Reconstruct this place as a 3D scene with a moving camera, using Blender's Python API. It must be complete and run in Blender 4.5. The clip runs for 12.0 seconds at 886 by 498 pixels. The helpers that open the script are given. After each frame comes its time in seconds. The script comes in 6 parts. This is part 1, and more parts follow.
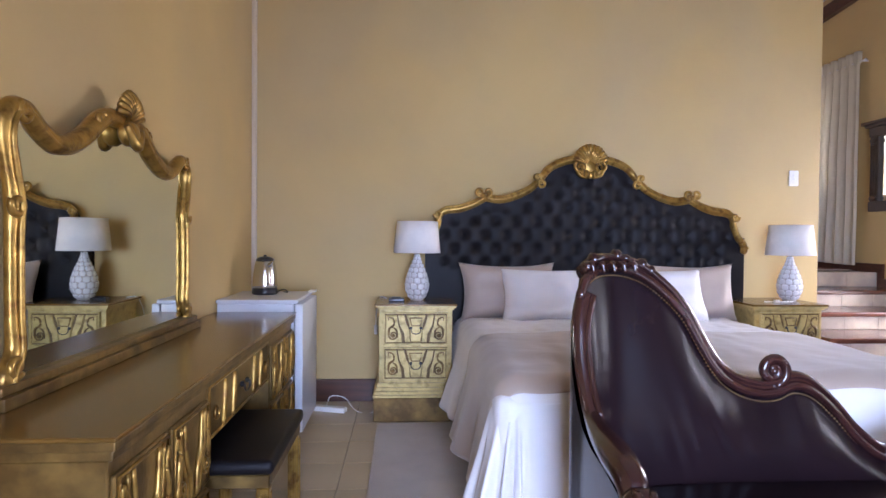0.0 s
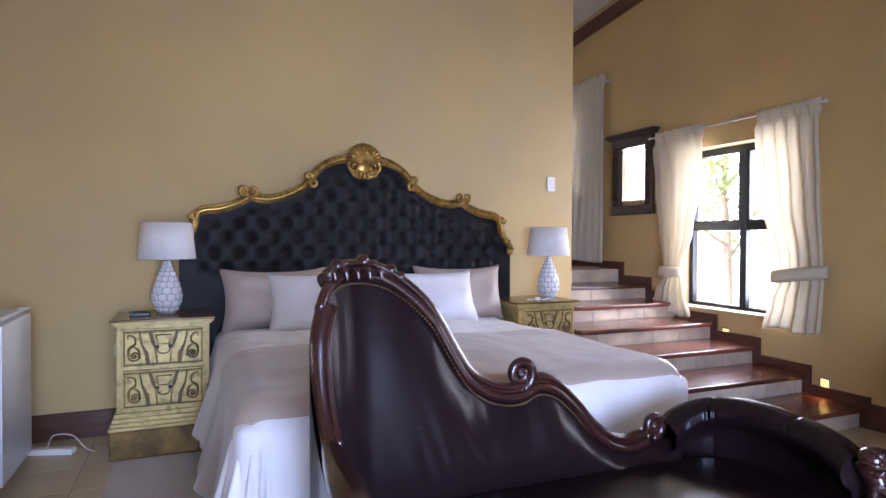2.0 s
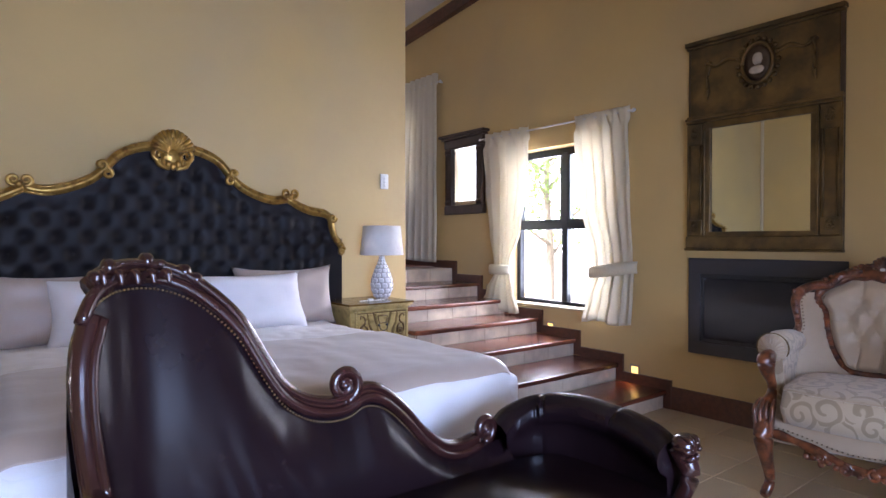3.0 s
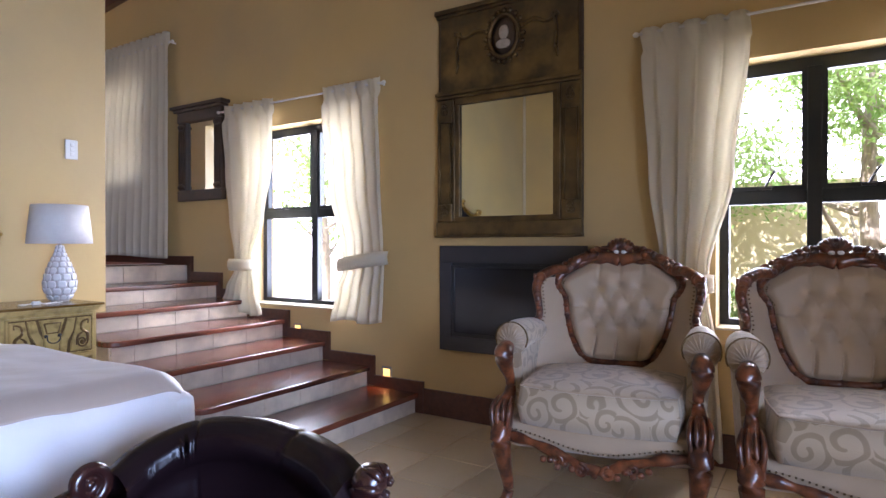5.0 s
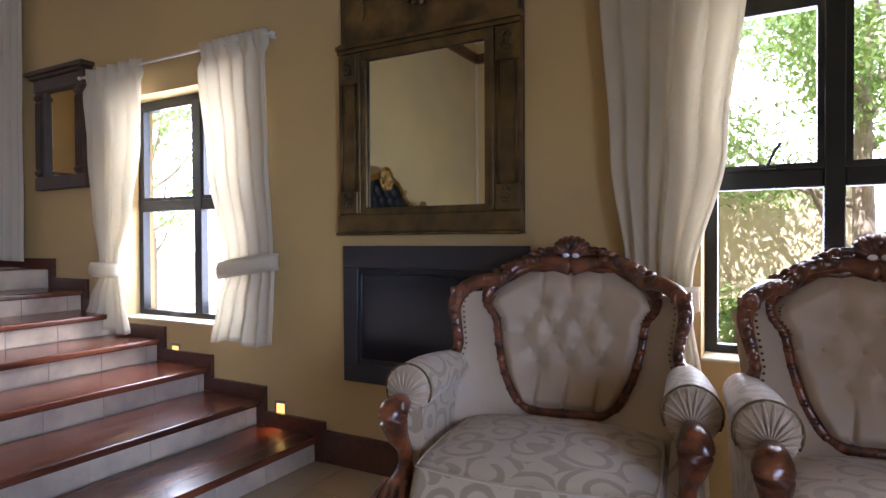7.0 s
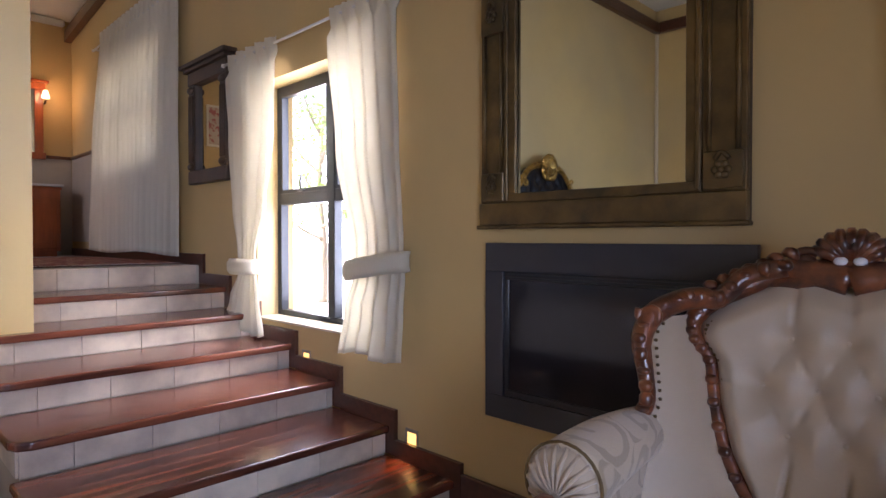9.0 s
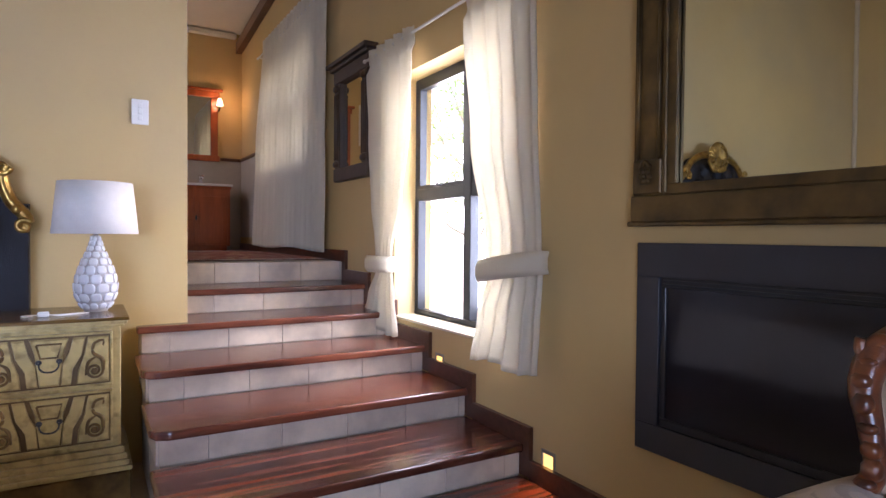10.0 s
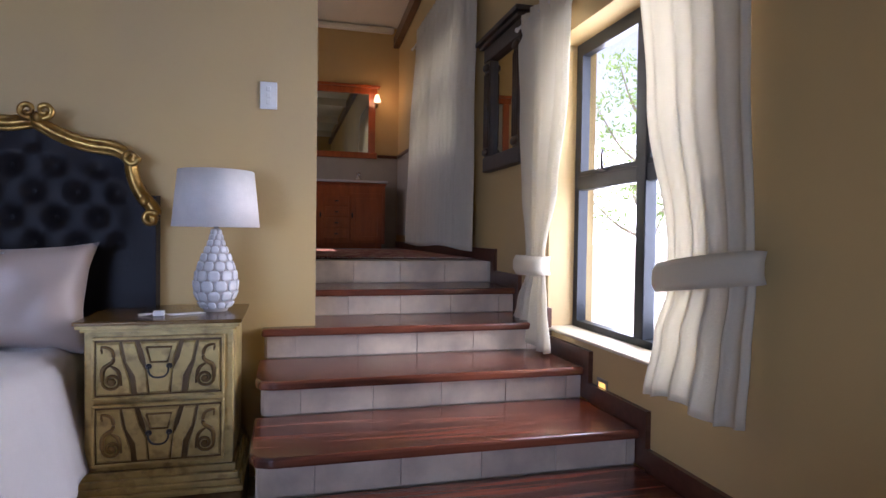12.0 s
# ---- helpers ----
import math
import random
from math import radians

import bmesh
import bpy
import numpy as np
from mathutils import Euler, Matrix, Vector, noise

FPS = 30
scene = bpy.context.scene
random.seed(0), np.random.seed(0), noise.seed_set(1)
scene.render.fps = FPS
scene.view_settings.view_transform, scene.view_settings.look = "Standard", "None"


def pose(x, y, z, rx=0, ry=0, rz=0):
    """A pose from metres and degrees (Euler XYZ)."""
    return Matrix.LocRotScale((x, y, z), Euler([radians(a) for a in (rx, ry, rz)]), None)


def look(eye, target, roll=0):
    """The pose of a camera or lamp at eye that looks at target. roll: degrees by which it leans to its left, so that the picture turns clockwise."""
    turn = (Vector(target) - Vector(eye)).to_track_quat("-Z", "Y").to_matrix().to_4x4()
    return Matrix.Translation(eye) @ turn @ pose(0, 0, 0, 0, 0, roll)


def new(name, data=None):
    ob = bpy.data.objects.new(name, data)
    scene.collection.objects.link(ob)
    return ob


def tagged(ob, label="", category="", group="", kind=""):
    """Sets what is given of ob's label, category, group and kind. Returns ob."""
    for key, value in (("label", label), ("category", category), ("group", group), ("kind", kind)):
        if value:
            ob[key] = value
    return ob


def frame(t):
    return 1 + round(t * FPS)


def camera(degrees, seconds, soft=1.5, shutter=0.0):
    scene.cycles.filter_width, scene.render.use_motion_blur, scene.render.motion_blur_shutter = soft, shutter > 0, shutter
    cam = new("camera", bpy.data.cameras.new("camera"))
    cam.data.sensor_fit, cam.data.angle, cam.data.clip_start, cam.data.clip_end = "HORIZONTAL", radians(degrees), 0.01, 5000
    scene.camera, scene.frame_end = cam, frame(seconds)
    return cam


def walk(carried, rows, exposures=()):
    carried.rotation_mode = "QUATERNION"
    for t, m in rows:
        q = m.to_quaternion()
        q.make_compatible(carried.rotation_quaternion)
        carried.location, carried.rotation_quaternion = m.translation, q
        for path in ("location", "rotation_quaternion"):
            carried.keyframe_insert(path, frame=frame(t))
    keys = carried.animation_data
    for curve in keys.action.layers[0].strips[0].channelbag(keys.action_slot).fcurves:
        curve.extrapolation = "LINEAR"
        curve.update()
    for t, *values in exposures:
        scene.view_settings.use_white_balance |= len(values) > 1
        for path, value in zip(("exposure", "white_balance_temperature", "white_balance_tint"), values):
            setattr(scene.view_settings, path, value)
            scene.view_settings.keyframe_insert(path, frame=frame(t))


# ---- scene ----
cam = camera(73.2, 12.0)
PATH = [
    (0, (1.985, 0.351, 1.264), (2.113, 2.346, 1.222), 0.5),
    (0.5, (2.006, 0.422, 1.277), (2.232, 2.408, 1.237), 0.4),
    (1, (2.063, 0.456, 1.278), (2.461, 2.416, 1.243), 0.4),
    (1.5, (2.155, 0.486, 1.275), (2.726, 2.402, 1.24), 0.3),
    (2, (2.217, 0.545, 1.274), (2.994, 2.388, 1.241), 0.2),
    (2.5, (2.266, 0.623, 1.297), (3.308, 2.329, 1.258), 0.2),
    (2.7, (2.303, 0.657, 1.285), (3.436, 2.305, 1.251), 0.1),
    (4.3, (2.772, 0.816, 1.144), (4.305, 2.1, 1.132), 0.1),
    (4.5, (2.87, 0.838, 1.137), (4.454, 2.058, 1.13), 0.1),
    (5, (3.104, 0.858, 1.127), (4.795, 1.926, 1.119), 0.0),
    (5.5, (3.367, 0.872, 1.154), (5.095, 1.879, 1.136), -0.2),
    (6, (3.589, 0.928, 1.151), (5.334, 1.905, 1.129), -0.3),
    (6.5, (3.817, 1.004, 1.162), (5.572, 1.961, 1.137), -0.3),
    (6.7, (3.899, 1.028, 1.16), (5.655, 1.985, 1.134), -0.3),
    (8.3, (4.496, 1.324, 1.153), (6.085, 2.538, 1.113), -0.2),
    (8.5, (4.534, 1.357, 1.154), (6.083, 2.622, 1.115), -0.2),
    (9, (4.638, 1.436, 1.149), (6.054, 2.848, 1.114), 0.0),
    (9.5, (4.752, 1.509, 1.157), (5.957, 3.104, 1.118), 0.5),
    (10, (4.851, 1.602, 1.148), (5.872, 3.321, 1.105), 0.5),
    (10.5, (4.932, 1.746, 1.144), (5.827, 3.534, 1.099), 0.6),
    (11, (5.011, 1.866, 1.127), (5.8, 3.703, 1.083), 0.7),
    (11.5, (5.109, 2.019, 1.13), (5.77, 3.906, 1.086), 0.8),
    (12, (5.144, 2.071, 1.125), (5.66, 4.003, 1.078), 0.8),
]
EXPOSURES = [(0.0, 2.45, 6150, 28), (1.5, 2.25, 6100, 28), (2.5, 2.1, 6000, 27), (4.5, 2.15, 5900, 25), (5.5, 1.95, 5900, 25), 
             (6.5, 1.77, 5950, 25), (8.5, 1.82, 6150, 28), (9.5, 2.0, 6100, 29), (10.5, 1.73, 6000, 28), (12.0, 1.2, 5850, 28)]
walk(cam, [(t, look(eye, target, roll)) for t, eye, target, roll in PATH], EXPOSURES)

# ---- world and daylight ----
world = bpy.data.worlds.new("world")
world.use_nodes = True
scene.world = world
nt = world.node_tree
sky = nt.nodes.new("ShaderNodeTexSky")
sky.sky_type, sky.sun_disc = "NISHITA", False
sky.dust_density, sky.air_density = 2.0, 0.8
sky.sun_elevation, sky.sun_rotation = radians(50), radians(284)
haze = nt.nodes.new("ShaderNodeHueSaturation")
haze.inputs["Saturation"].default_value = 0.4
nt.links.new(sky.outputs[0], haze.inputs["Color"])
nt.links.new(haze.outputs[0], nt.nodes["Background"].inputs[0])
nt.nodes["Background"].inputs[1].default_value = 0.15
sun = new("sun", bpy.data.lights.new("sun", "SUN"))
sun.data.energy, sun.data.angle, sun.data.color = 5.0, radians(0.5), (1, 0.95, 0.88)
sun.matrix_world = look((-14, 3.5, 17), (0, 0, 0))
tagged(sun, kind="light")


def window_light(name, place, target, w, h, power, colour=(0.86, 0.93, 1.0), spread=180):
    lamp = new(name, bpy.data.lights.new(name, "AREA"))
    lamp.data.shape, lamp.data.size, lamp.data.size_y, lamp.data.energy, lamp.data.color = "RECTANGLE", w, h, power, colour
    lamp.data.spread = radians(spread)
    lamp.matrix_world = look(place, target)
    return lamp


window_light("daylight_south", (2.6, -1.66, 1.15), (3.4, 2.7, 0.25), 1.9, 1.7, 20, (0.49, 0.69, 1.0), 92)
window_light("daylight_east_a", (6.70, 4.25, 1.40), (5, 4.25, 1.3), 0.95, 1.3, 20)
window_light("daylight_east_b", (6.70, 0.88, 1.40), (5, 0.88, 1.3), 0.78, 1.3, 10)
window_light("daylight_east_c", (6.70, 7.2, 2.30), (5, 7.2, 2.2), 1.5, 1.0, 0.6)
window_light("daylight_bathroom", (4.05, 8.0, 2.4), (5, 8.0, 2.2), 0.9, 0.9, 0.4)


# ---- materials ----
def mat(name, base, rough=0.5, metal=0.0, var=0.12, scale=3.0, bump=0.0, bump_scale=40.0, second=None, second_scale=1.0,
        stretch=(1, 1, 1), coat=0.0, spec=0.5, sheen=0.0, rand=0.0, lo=0.4, hi=0.6):
    m = bpy.data.materials.new(name)
    m.use_nodes = True
    n, l = m.node_tree.nodes, m.node_tree.links
    b = n["Principled BSDF"]
    tc, mp = n.new("ShaderNodeTexCoord"), n.new("ShaderNodeMapping")
    mp.inputs["Scale"].default_value = stretch
    l.new(tc.outputs["Object"], mp.inputs[0])
    big = n.new("ShaderNodeTexNoise")
    big.inputs["Scale"].default_value, big.inputs["Detail"].default_value = scale, 5
    l.new(mp.outputs[0], big.inputs["Vector"])
    ramp = n.new("ShaderNodeMapRange")
    ramp.inputs[1].default_value, ramp.inputs[2].default_value = 0.25, 0.75
    ramp.inputs[3].default_value, ramp.inputs[4].default_value = 1 - var, 1 + var
    l.new(big.outputs[0], ramp.inputs[0])
    colour = n.new("ShaderNodeRGB")
    colour.outputs[0].default_value = (*base, 1)
    out = colour.outputs[0]
    if second:
        sn, mr, mx = n.new("ShaderNodeTexNoise"), n.new("ShaderNodeMapRange"), n.new("ShaderNodeMix")
        sn.inputs["Scale"].default_value, sn.inputs["Detail"].default_value = second_scale, 8
        mr.inputs[1].default_value, mr.inputs[2].default_value = lo, hi
        mx.data_type = "RGBA"
        mx.inputs["B"].default_value = (*second, 1)
        l.new(mp.outputs[0], sn.inputs["Vector"])
        l.new(sn.outputs[0], mr.inputs[0])
        l.new(mr.outputs[0], mx.inputs["Factor"])
        l.new(out, mx.inputs["A"])
        out = mx.outputs["Result"]
    vm = n.new("ShaderNodeVectorMath")
    vm.operation = "SCALE"
    l.new(out, vm.inputs[0])
    fac = ramp.outputs[0]
    if rand:
        oi, ad = n.new("ShaderNodeObjectInfo"), n.new("ShaderNodeMath")
        ad.operation = "MULTIPLY_ADD"
        ad.inputs[1].default_value = rand
        l.new(oi.outputs["Random"], ad.inputs[0])
        l.new(fac, ad.inputs[2])
        fac = ad.outputs[0]
    l.new(fac, vm.inputs["Scale"])
    l.new(vm.outputs[0], b.inputs["Base Color"])
    b.inputs["Roughness"].default_value, b.inputs["Metallic"].default_value = rough, metal
    b.inputs["Coat Weight"].default_value, b.inputs["Specular IOR Level"].default_value = coat, spec
    b.inputs["Coat Roughness"].default_value = 0.15
    b.inputs["Sheen Weight"].default_value = sheen
    if bump:
        fn, bp = n.new("ShaderNodeTexNoise"), n.new("ShaderNodeBump")
        fn.inputs["Scale"].default_value, fn.inputs["Detail"].default_value = bump_scale, 6
        bp.inputs["Strength"].default_value, bp.inputs["Distance"].default_value = bump, 0.01
        l.new(mp.outputs[0], fn.inputs["Vector"])
        l.new(fn.outputs[0], bp.inputs["Height"])
        l.new(bp.outputs[0], b.inputs["Normal"])
    return m


PLASTER = mat("ochre_plaster", (0.57, 0.40, 0.165), 0.75, var=0.07, scale=1.3, bump=0.12, bump_scale=14, second=(0.51, 0.375, 0.185), second_scale=0.9, lo=0.42, hi=0.66)
CEIL = mat("white_ceiling_paint", (0.72, 0.69, 0.62), 0.8, var=0.04)
DARKWOOD = mat("dark_mahogany", (0.085, 0.028, 0.014), 0.32, var=0.35, scale=4, stretch=(1, 8, 8), bump=0.05, coat=0.3)
TREAD = mat("varnished_red_hardwood", (0.18, 0.053, 0.027), 0.25, var=0.42, scale=2.4, stretch=(0.9, 14, 6), second=(0.055, 0.016, 0.010),
            second_scale=1.6, lo=0.44, hi=0.64, bump=0.10, bump_scale=8, coat=0.35, rand=0.15)
RISER = mat("travertine_tile", (0.59, 0.47, 0.34), 0.4, var=0.14, scale=9, second=(0.42, 0.33, 0.25), second_scale=4, bump=0.06, rand=0.16)
TILE = mat("cream_floor_tile", (0.52, 0.41, 0.26), 0.32, var=0.10, scale=5, second=(0.44, 0.33, 0.20), second_scale=2.5, bump=0.03, rand=0.12)
GROUT = mat("grout", (0.20, 0.15, 0.10), 0.9, var=0.2, scale=30)
RUG = mat("beige_rug_wool", (0.50, 0.42, 0.34), 0.95, var=0.1, scale=6, bump=0.6, bump_scale=150, sheen=0.3)
REDRUG = mat("dark_red_patterned_wool", (0.20, 0.045, 0.03), 0.95, var=0.5, scale=22, second=(0.33, 0.2, 0.13), second_scale=14, lo=0.5, hi=0.56, bump=0.4, bump_scale=120)
GOLD = mat("gilded_wood", (0.42, 0.25, 0.06), 0.30, 0.75, var=0.3, scale=18, second=(0.20, 0.10, 0.025), second_scale=24, lo=0.48, hi=0.68, bump=0.15, bump_scale=70)
GOLD_DARK = mat("dark_gold_glaze", (0.12, 0.066, 0.016), 0.4, 0.4, var=0.3, scale=12, second=(0.22, 0.13, 0.035), second_scale=9, bump=0.12, bump_scale=60)
GOLD_TOP = mat("bronze_lacquer_top", (0.17, 0.088, 0.018), 0.24, 0.2, var=0.2, scale=4, stretch=(3, 0.8, 1), coat=0.25, bump=0.02)
CREAMGOLD = mat("antiqued_pale_gold", (0.53, 0.395, 0.15), 0.42, 0.30, var=0.2, scale=14, second=(0.30, 0.21, 0.07), second_scale=22, lo=0.52, hi=0.72, bump=0.15, bump_scale=60)
GLAZE = mat("brown_antique_glaze", (0.13, 0.075, 0.02), 0.5, 0.2, var=0.3, scale=20, bump=0.1)
BLACKLEATHER = mat("black_leather", (0.0085, 0.0065, 0.0075), 0.50, var=0.3, scale=6, bump=0.15, bump_scale=180, spec=0.22)
OXLEATHER = mat("dark_oxblood_leather", (0.012, 0.0055, 0.007), 0.27, var=0.3, scale=3, bump=0.05, bump_scale=110, spec=0.30)
CHAISEWOOD = mat("polished_dark_mahogany", (0.034, 0.011, 0.009), 0.22, var=0.4, scale=6, bump=0.06, bump_scale=30, coat=0.5)
CARVED = mat("polished_red_brown_wood", (0.21, 0.062, 0.022), 0.28, var=0.45, scale=14, second=(0.06, 0.016, 0.007), second_scale=18, bump=0.25, bump_scale=55, coat=0.5)
LINEN = mat("white_satin_bedding", (0.76, 0.71, 0.69), 0.40, var=0.05, scale=4, bump=0.12, bump_scale=18, sheen=0.4)
PILLOWW = mat("white_satin_pillowcase", (0.78, 0.74, 0.73), 0.42, var=0.04, scale=5, bump=0.10, bump_scale=20, sheen=0.3)
PILLOWB = mat("taupe_satin_pillowcase", (0.46, 0.355, 0.29), 0.45, var=0.05, scale=5, bump=0.10, bump_scale=20, sheen=0.3)
BLANKET = mat("tan_satin_blanket", (0.44, 0.335, 0.26), 0.42, var=0.06, scale=4, bump=0.10, bump_scale=22, sheen=0.4)
VALANCE = mat("mauve_valance_cloth", (0.16, 0.12, 0.14), 0.8, var=0.1, bump=0.2, bump_scale=60)
CURTAIN = mat("off_white_curtain_cotton", (0.76, 0.69, 0.54), 0.85, var=0.06, scale=4, bump=0.15, bump_scale=120, sheen=0.3)
WHITE = mat("white_enamel", (0.70, 0.72, 0.76), 0.25, var=0.03)
PLASTIC = mat("white_plastic", (0.78, 0.76, 0.72), 0.4, var=0.02)
SHADE = mat("white_linen_shade", (0.76, 0.71, 0.66), 0.85, var=0.04, scale=30, bump=0.2, bump_scale=200)
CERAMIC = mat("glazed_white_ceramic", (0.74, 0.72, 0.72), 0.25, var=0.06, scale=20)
CERDARK = mat("ceramic_joint", (0.50, 0.45, 0.41), 0.5, var=0.1)
STEEL = mat("brushed_steel", (0.62, 0.60, 0.58), 0.16, 1.0, var=0.05)
BLACK = mat("black_plastic", (0.012, 0.012, 0.014), 0.3, var=0.1)
FRAMEBLACK = mat("dark_window_aluminium", (0.018, 0.022, 0.028), 0.4, 0.3, var=0.1)
FIREFRAME = mat("charcoal_powder_coat", (0.040, 0.040, 0.048), 0.45, 0.2, var=0.08, scale=8, bump=0.05, bump_scale=200)
BRASSFRAME = mat("weathered_brass_wood", (0.17, 0.105, 0.035), 0.42, 0.45, var=0.35, scale=7, second=(0.075, 0.05, 0.022), second_scale=6, bump=0.25, bump_scale=30)
CARVEDARK = mat("dark_carved_walnut", (0.055, 0.032, 0.018), 0.5, var=0.3, scale=9, bump=0.2, bump_scale=30)
TAPESTRY = mat("beige_damask", (0.53, 0.42, 0.29), 0.5, var=0.06, scale=4, second=(0.36, 0.27, 0.17), second_scale=9, lo=0.50, hi=0.53, bump=0.15, bump_scale=150, sheen=0.4)
n, l = TAPESTRY.node_tree.nodes, TAPESTRY.node_tree.links
vor, src, wob, warp = n.new("ShaderNodeTexVoronoi"), n.new("ShaderNodeTexCoord"), n.new("ShaderNodeTexNoise"), n.new("ShaderNodeMixRGB")
away, xyz, depth_, turn_, size_, arm_, edge = (n.new("ShaderNodeVectorMath"), n.new("ShaderNodeSeparateXYZ"), n.new("ShaderNodeMath"), n.new("ShaderNodeMath"),
                                              n.new("ShaderNodeVectorMath"), n.new("ShaderNodeMath"), n.new("ShaderNodeMapRange"))
wave = n.new("ShaderNodeMath")
vor.inputs["Scale"].default_value, vor.inputs["Randomness"].default_value, wob.inputs["Scale"].default_value = 8.0, 0.8, 6
warp.blend_type, warp.inputs[0].default_value = "ADD", 0.05
away.operation, size_.operation, depth_.operation, turn_.operation, arm_.operation, wave.operation = "SUBTRACT", "LENGTH", "ADD", "ARCTAN2", "MULTIPLY_ADD", "SINE"
arm_.inputs[1].default_value = 125
edge.inputs[1].default_value, edge.inputs[2].default_value = 0.30, 0.62
for p, q in ((src.outputs["Object"], warp.inputs[1]), (src.outputs["Object"], wob.inputs["Vector"]), (wob.outputs[1], warp.inputs[2]), (warp.outputs[0], vor.inputs["Vector"]),
             (warp.outputs[0], away.inputs[0]), (vor.outputs["Position"], away.inputs[1]), (away.outputs[0], xyz.inputs[0]), (away.outputs[0], size_.inputs[0]),
             (xyz.outputs[1], depth_.inputs[0]), (xyz.outputs[2], depth_.inputs[1]), (depth_.outputs[0], turn_.inputs[0]), (xyz.outputs[0], turn_.inputs[1]),
             (size_.outputs["Value"], arm_.inputs[0]), (turn_.outputs[0], arm_.inputs[2]), (arm_.outputs[0], wave.inputs[0]), (wave.outputs[0], edge.inputs[0]),
             (edge.outputs[0], [k for k in n if k.type == "MIX"][0].inputs["Factor"])):
    l.new(p, q)
VELVET = mat("beige_satin_upholstery", (0.47, 0.355, 0.24), 0.5, var=0.06, scale=5, bump=0.06, bump_scale=140, sheen=0.4)
CHERRY = mat("orange_cherry_wood", (0.36, 0.085, 0.022), 0.3, var=0.25, scale=4, stretch=(6, 6, 1), coat=0.4)
BATHTILE = mat("pale_grey_wall_tile", (0.42, 0.37, 0.30), 0.35, var=0.08, scale=5)
LEAF = mat("green_leaf", (0.12, 0.24, 0.085), 0.5, var=0.40, scale=2, second=(0.24, 0.35, 0.15), second_scale=1.6, spec=0.3)
BARK = mat("grey_bark", (0.30, 0.26, 0.21), 0.9, var=0.3, scale=12, stretch=(4, 4, 1), bump=0.5, bump_scale=30)
GARDENWALL = mat("yellow_garden_wall", (0.55, 0.49, 0.33), 0.85, var=0.1, scale=2, bump=0.2)
GROUND = mat("garden_soil_and_grass", (0.15, 0.16, 0.07), 0.95, var=0.4, scale=3, second=(0.28, 0.24, 0.16), second_scale=1, bump=0.5, bump_scale=20)
PAVING = mat("pale_patio_paving", (0.50, 0.47, 0.41), 0.85, var=0.12, scale=3, bump=0.1)
MIRROR = mat("silvered_mirror", (0.78, 0.80, 0.72), 0.015, 1.0, var=0.0)
DARKGLASS = mat("dark_fire_glass", (0.016, 0.014, 0.018), 0.09, var=0.1, spec=0.3)

GLASS = bpy.data.materials.new("window_glass")
GLASS.use_nodes = True
g = GLASS.node_tree.nodes
g.remove(g["Principled BSDF"])
tr, gl, fr, mx, pw_ = g.new("ShaderNodeBsdfTransparent"), g.new("ShaderNodeBsdfGlossy"), g.new("ShaderNodeLayerWeight"), g.new("ShaderNodeMixShader"), g.new("ShaderNodeMath")
gl.inputs["Roughness"].default_value = 0.02
fr.inputs["Blend"].default_value = 0.5
pw_.operation, pw_.inputs[1].default_value = "POWER", 5
for a, b_ in ((fr.outputs["Facing"], pw_.inputs[0]), (pw_.outputs[0], mx.inputs[0]), (tr.outputs[0], mx.inputs[1]), (gl.outputs[0], mx.inputs[2]), (mx.outputs[0], g["Material Output"].inputs[0])):
    GLASS.node_tree.links.new(a, b_)


def let_light_through(m, share, colour):
    """Mixes a translucent share into a thin cloth or leaf."""
    n, l = m.node_tree.nodes, m.node_tree.links
    t, x = n.new("ShaderNodeBsdfTranslucent"), n.new("ShaderNodeMixShader")
    t.inputs[0].default_value = (*colour, 1)
    x.inputs[0].default_value = share
    l.new(n["Principled BSDF"].outputs[0], x.inputs[1])
    l.new(t.outputs[0], x.inputs[2])
    l.new(x.outputs[0], n["Material Output"].inputs[0])


let_light_through(CURTAIN, 0.40, (0.84, 0.80, 0.68))
let_light_through(LEAF, 0.45, (0.35, 0.50, 0.12))


def glowing(name, colour, power):
    m = bpy.data.materials.new(name)
    m.use_nodes = True
    b = m.node_tree.nodes["Principled BSDF"]
    b.inputs["Base Color"].default_value = (*colour, 1)
    b.inputs["Emission Color"].default_value = (*colour, 1)
    b.inputs["Emission Strength"].default_value = power
    return m


GLOW = glowing("warm_step_lamp_glow", (1.0, 0.60, 0.14), 0.6)
BULB = glowing("warm_bulb_glow", (1.0, 0.70, 0.38), 1.0)


# ---- mesh helpers ----
def part(name, bm, material, parent=None, label="", smooth=False, loc=None, cat="", kind=""):
    me = bpy.data.meshes.new(name)
    bm.to_mesh(me)
    bm.free()
    if smooth:
        for p in me.polygons:
            p.use_smooth = True
    me.materials.append(material)
    ob = new(name, me)
    if parent:
        ob.parent = parent
    if loc:
        ob.location = loc
    return tagged(ob, label, cat, "", kind)


def thing(name, label, category, loc=(0, 0, 0), yaw=0, group="", kind=""):
    ob = new(name)
    ob.empty_display_size = 0.1
    ob.matrix_world = pose(*loc, 0, 0, yaw)
    return tagged(ob, label, category, group, kind)


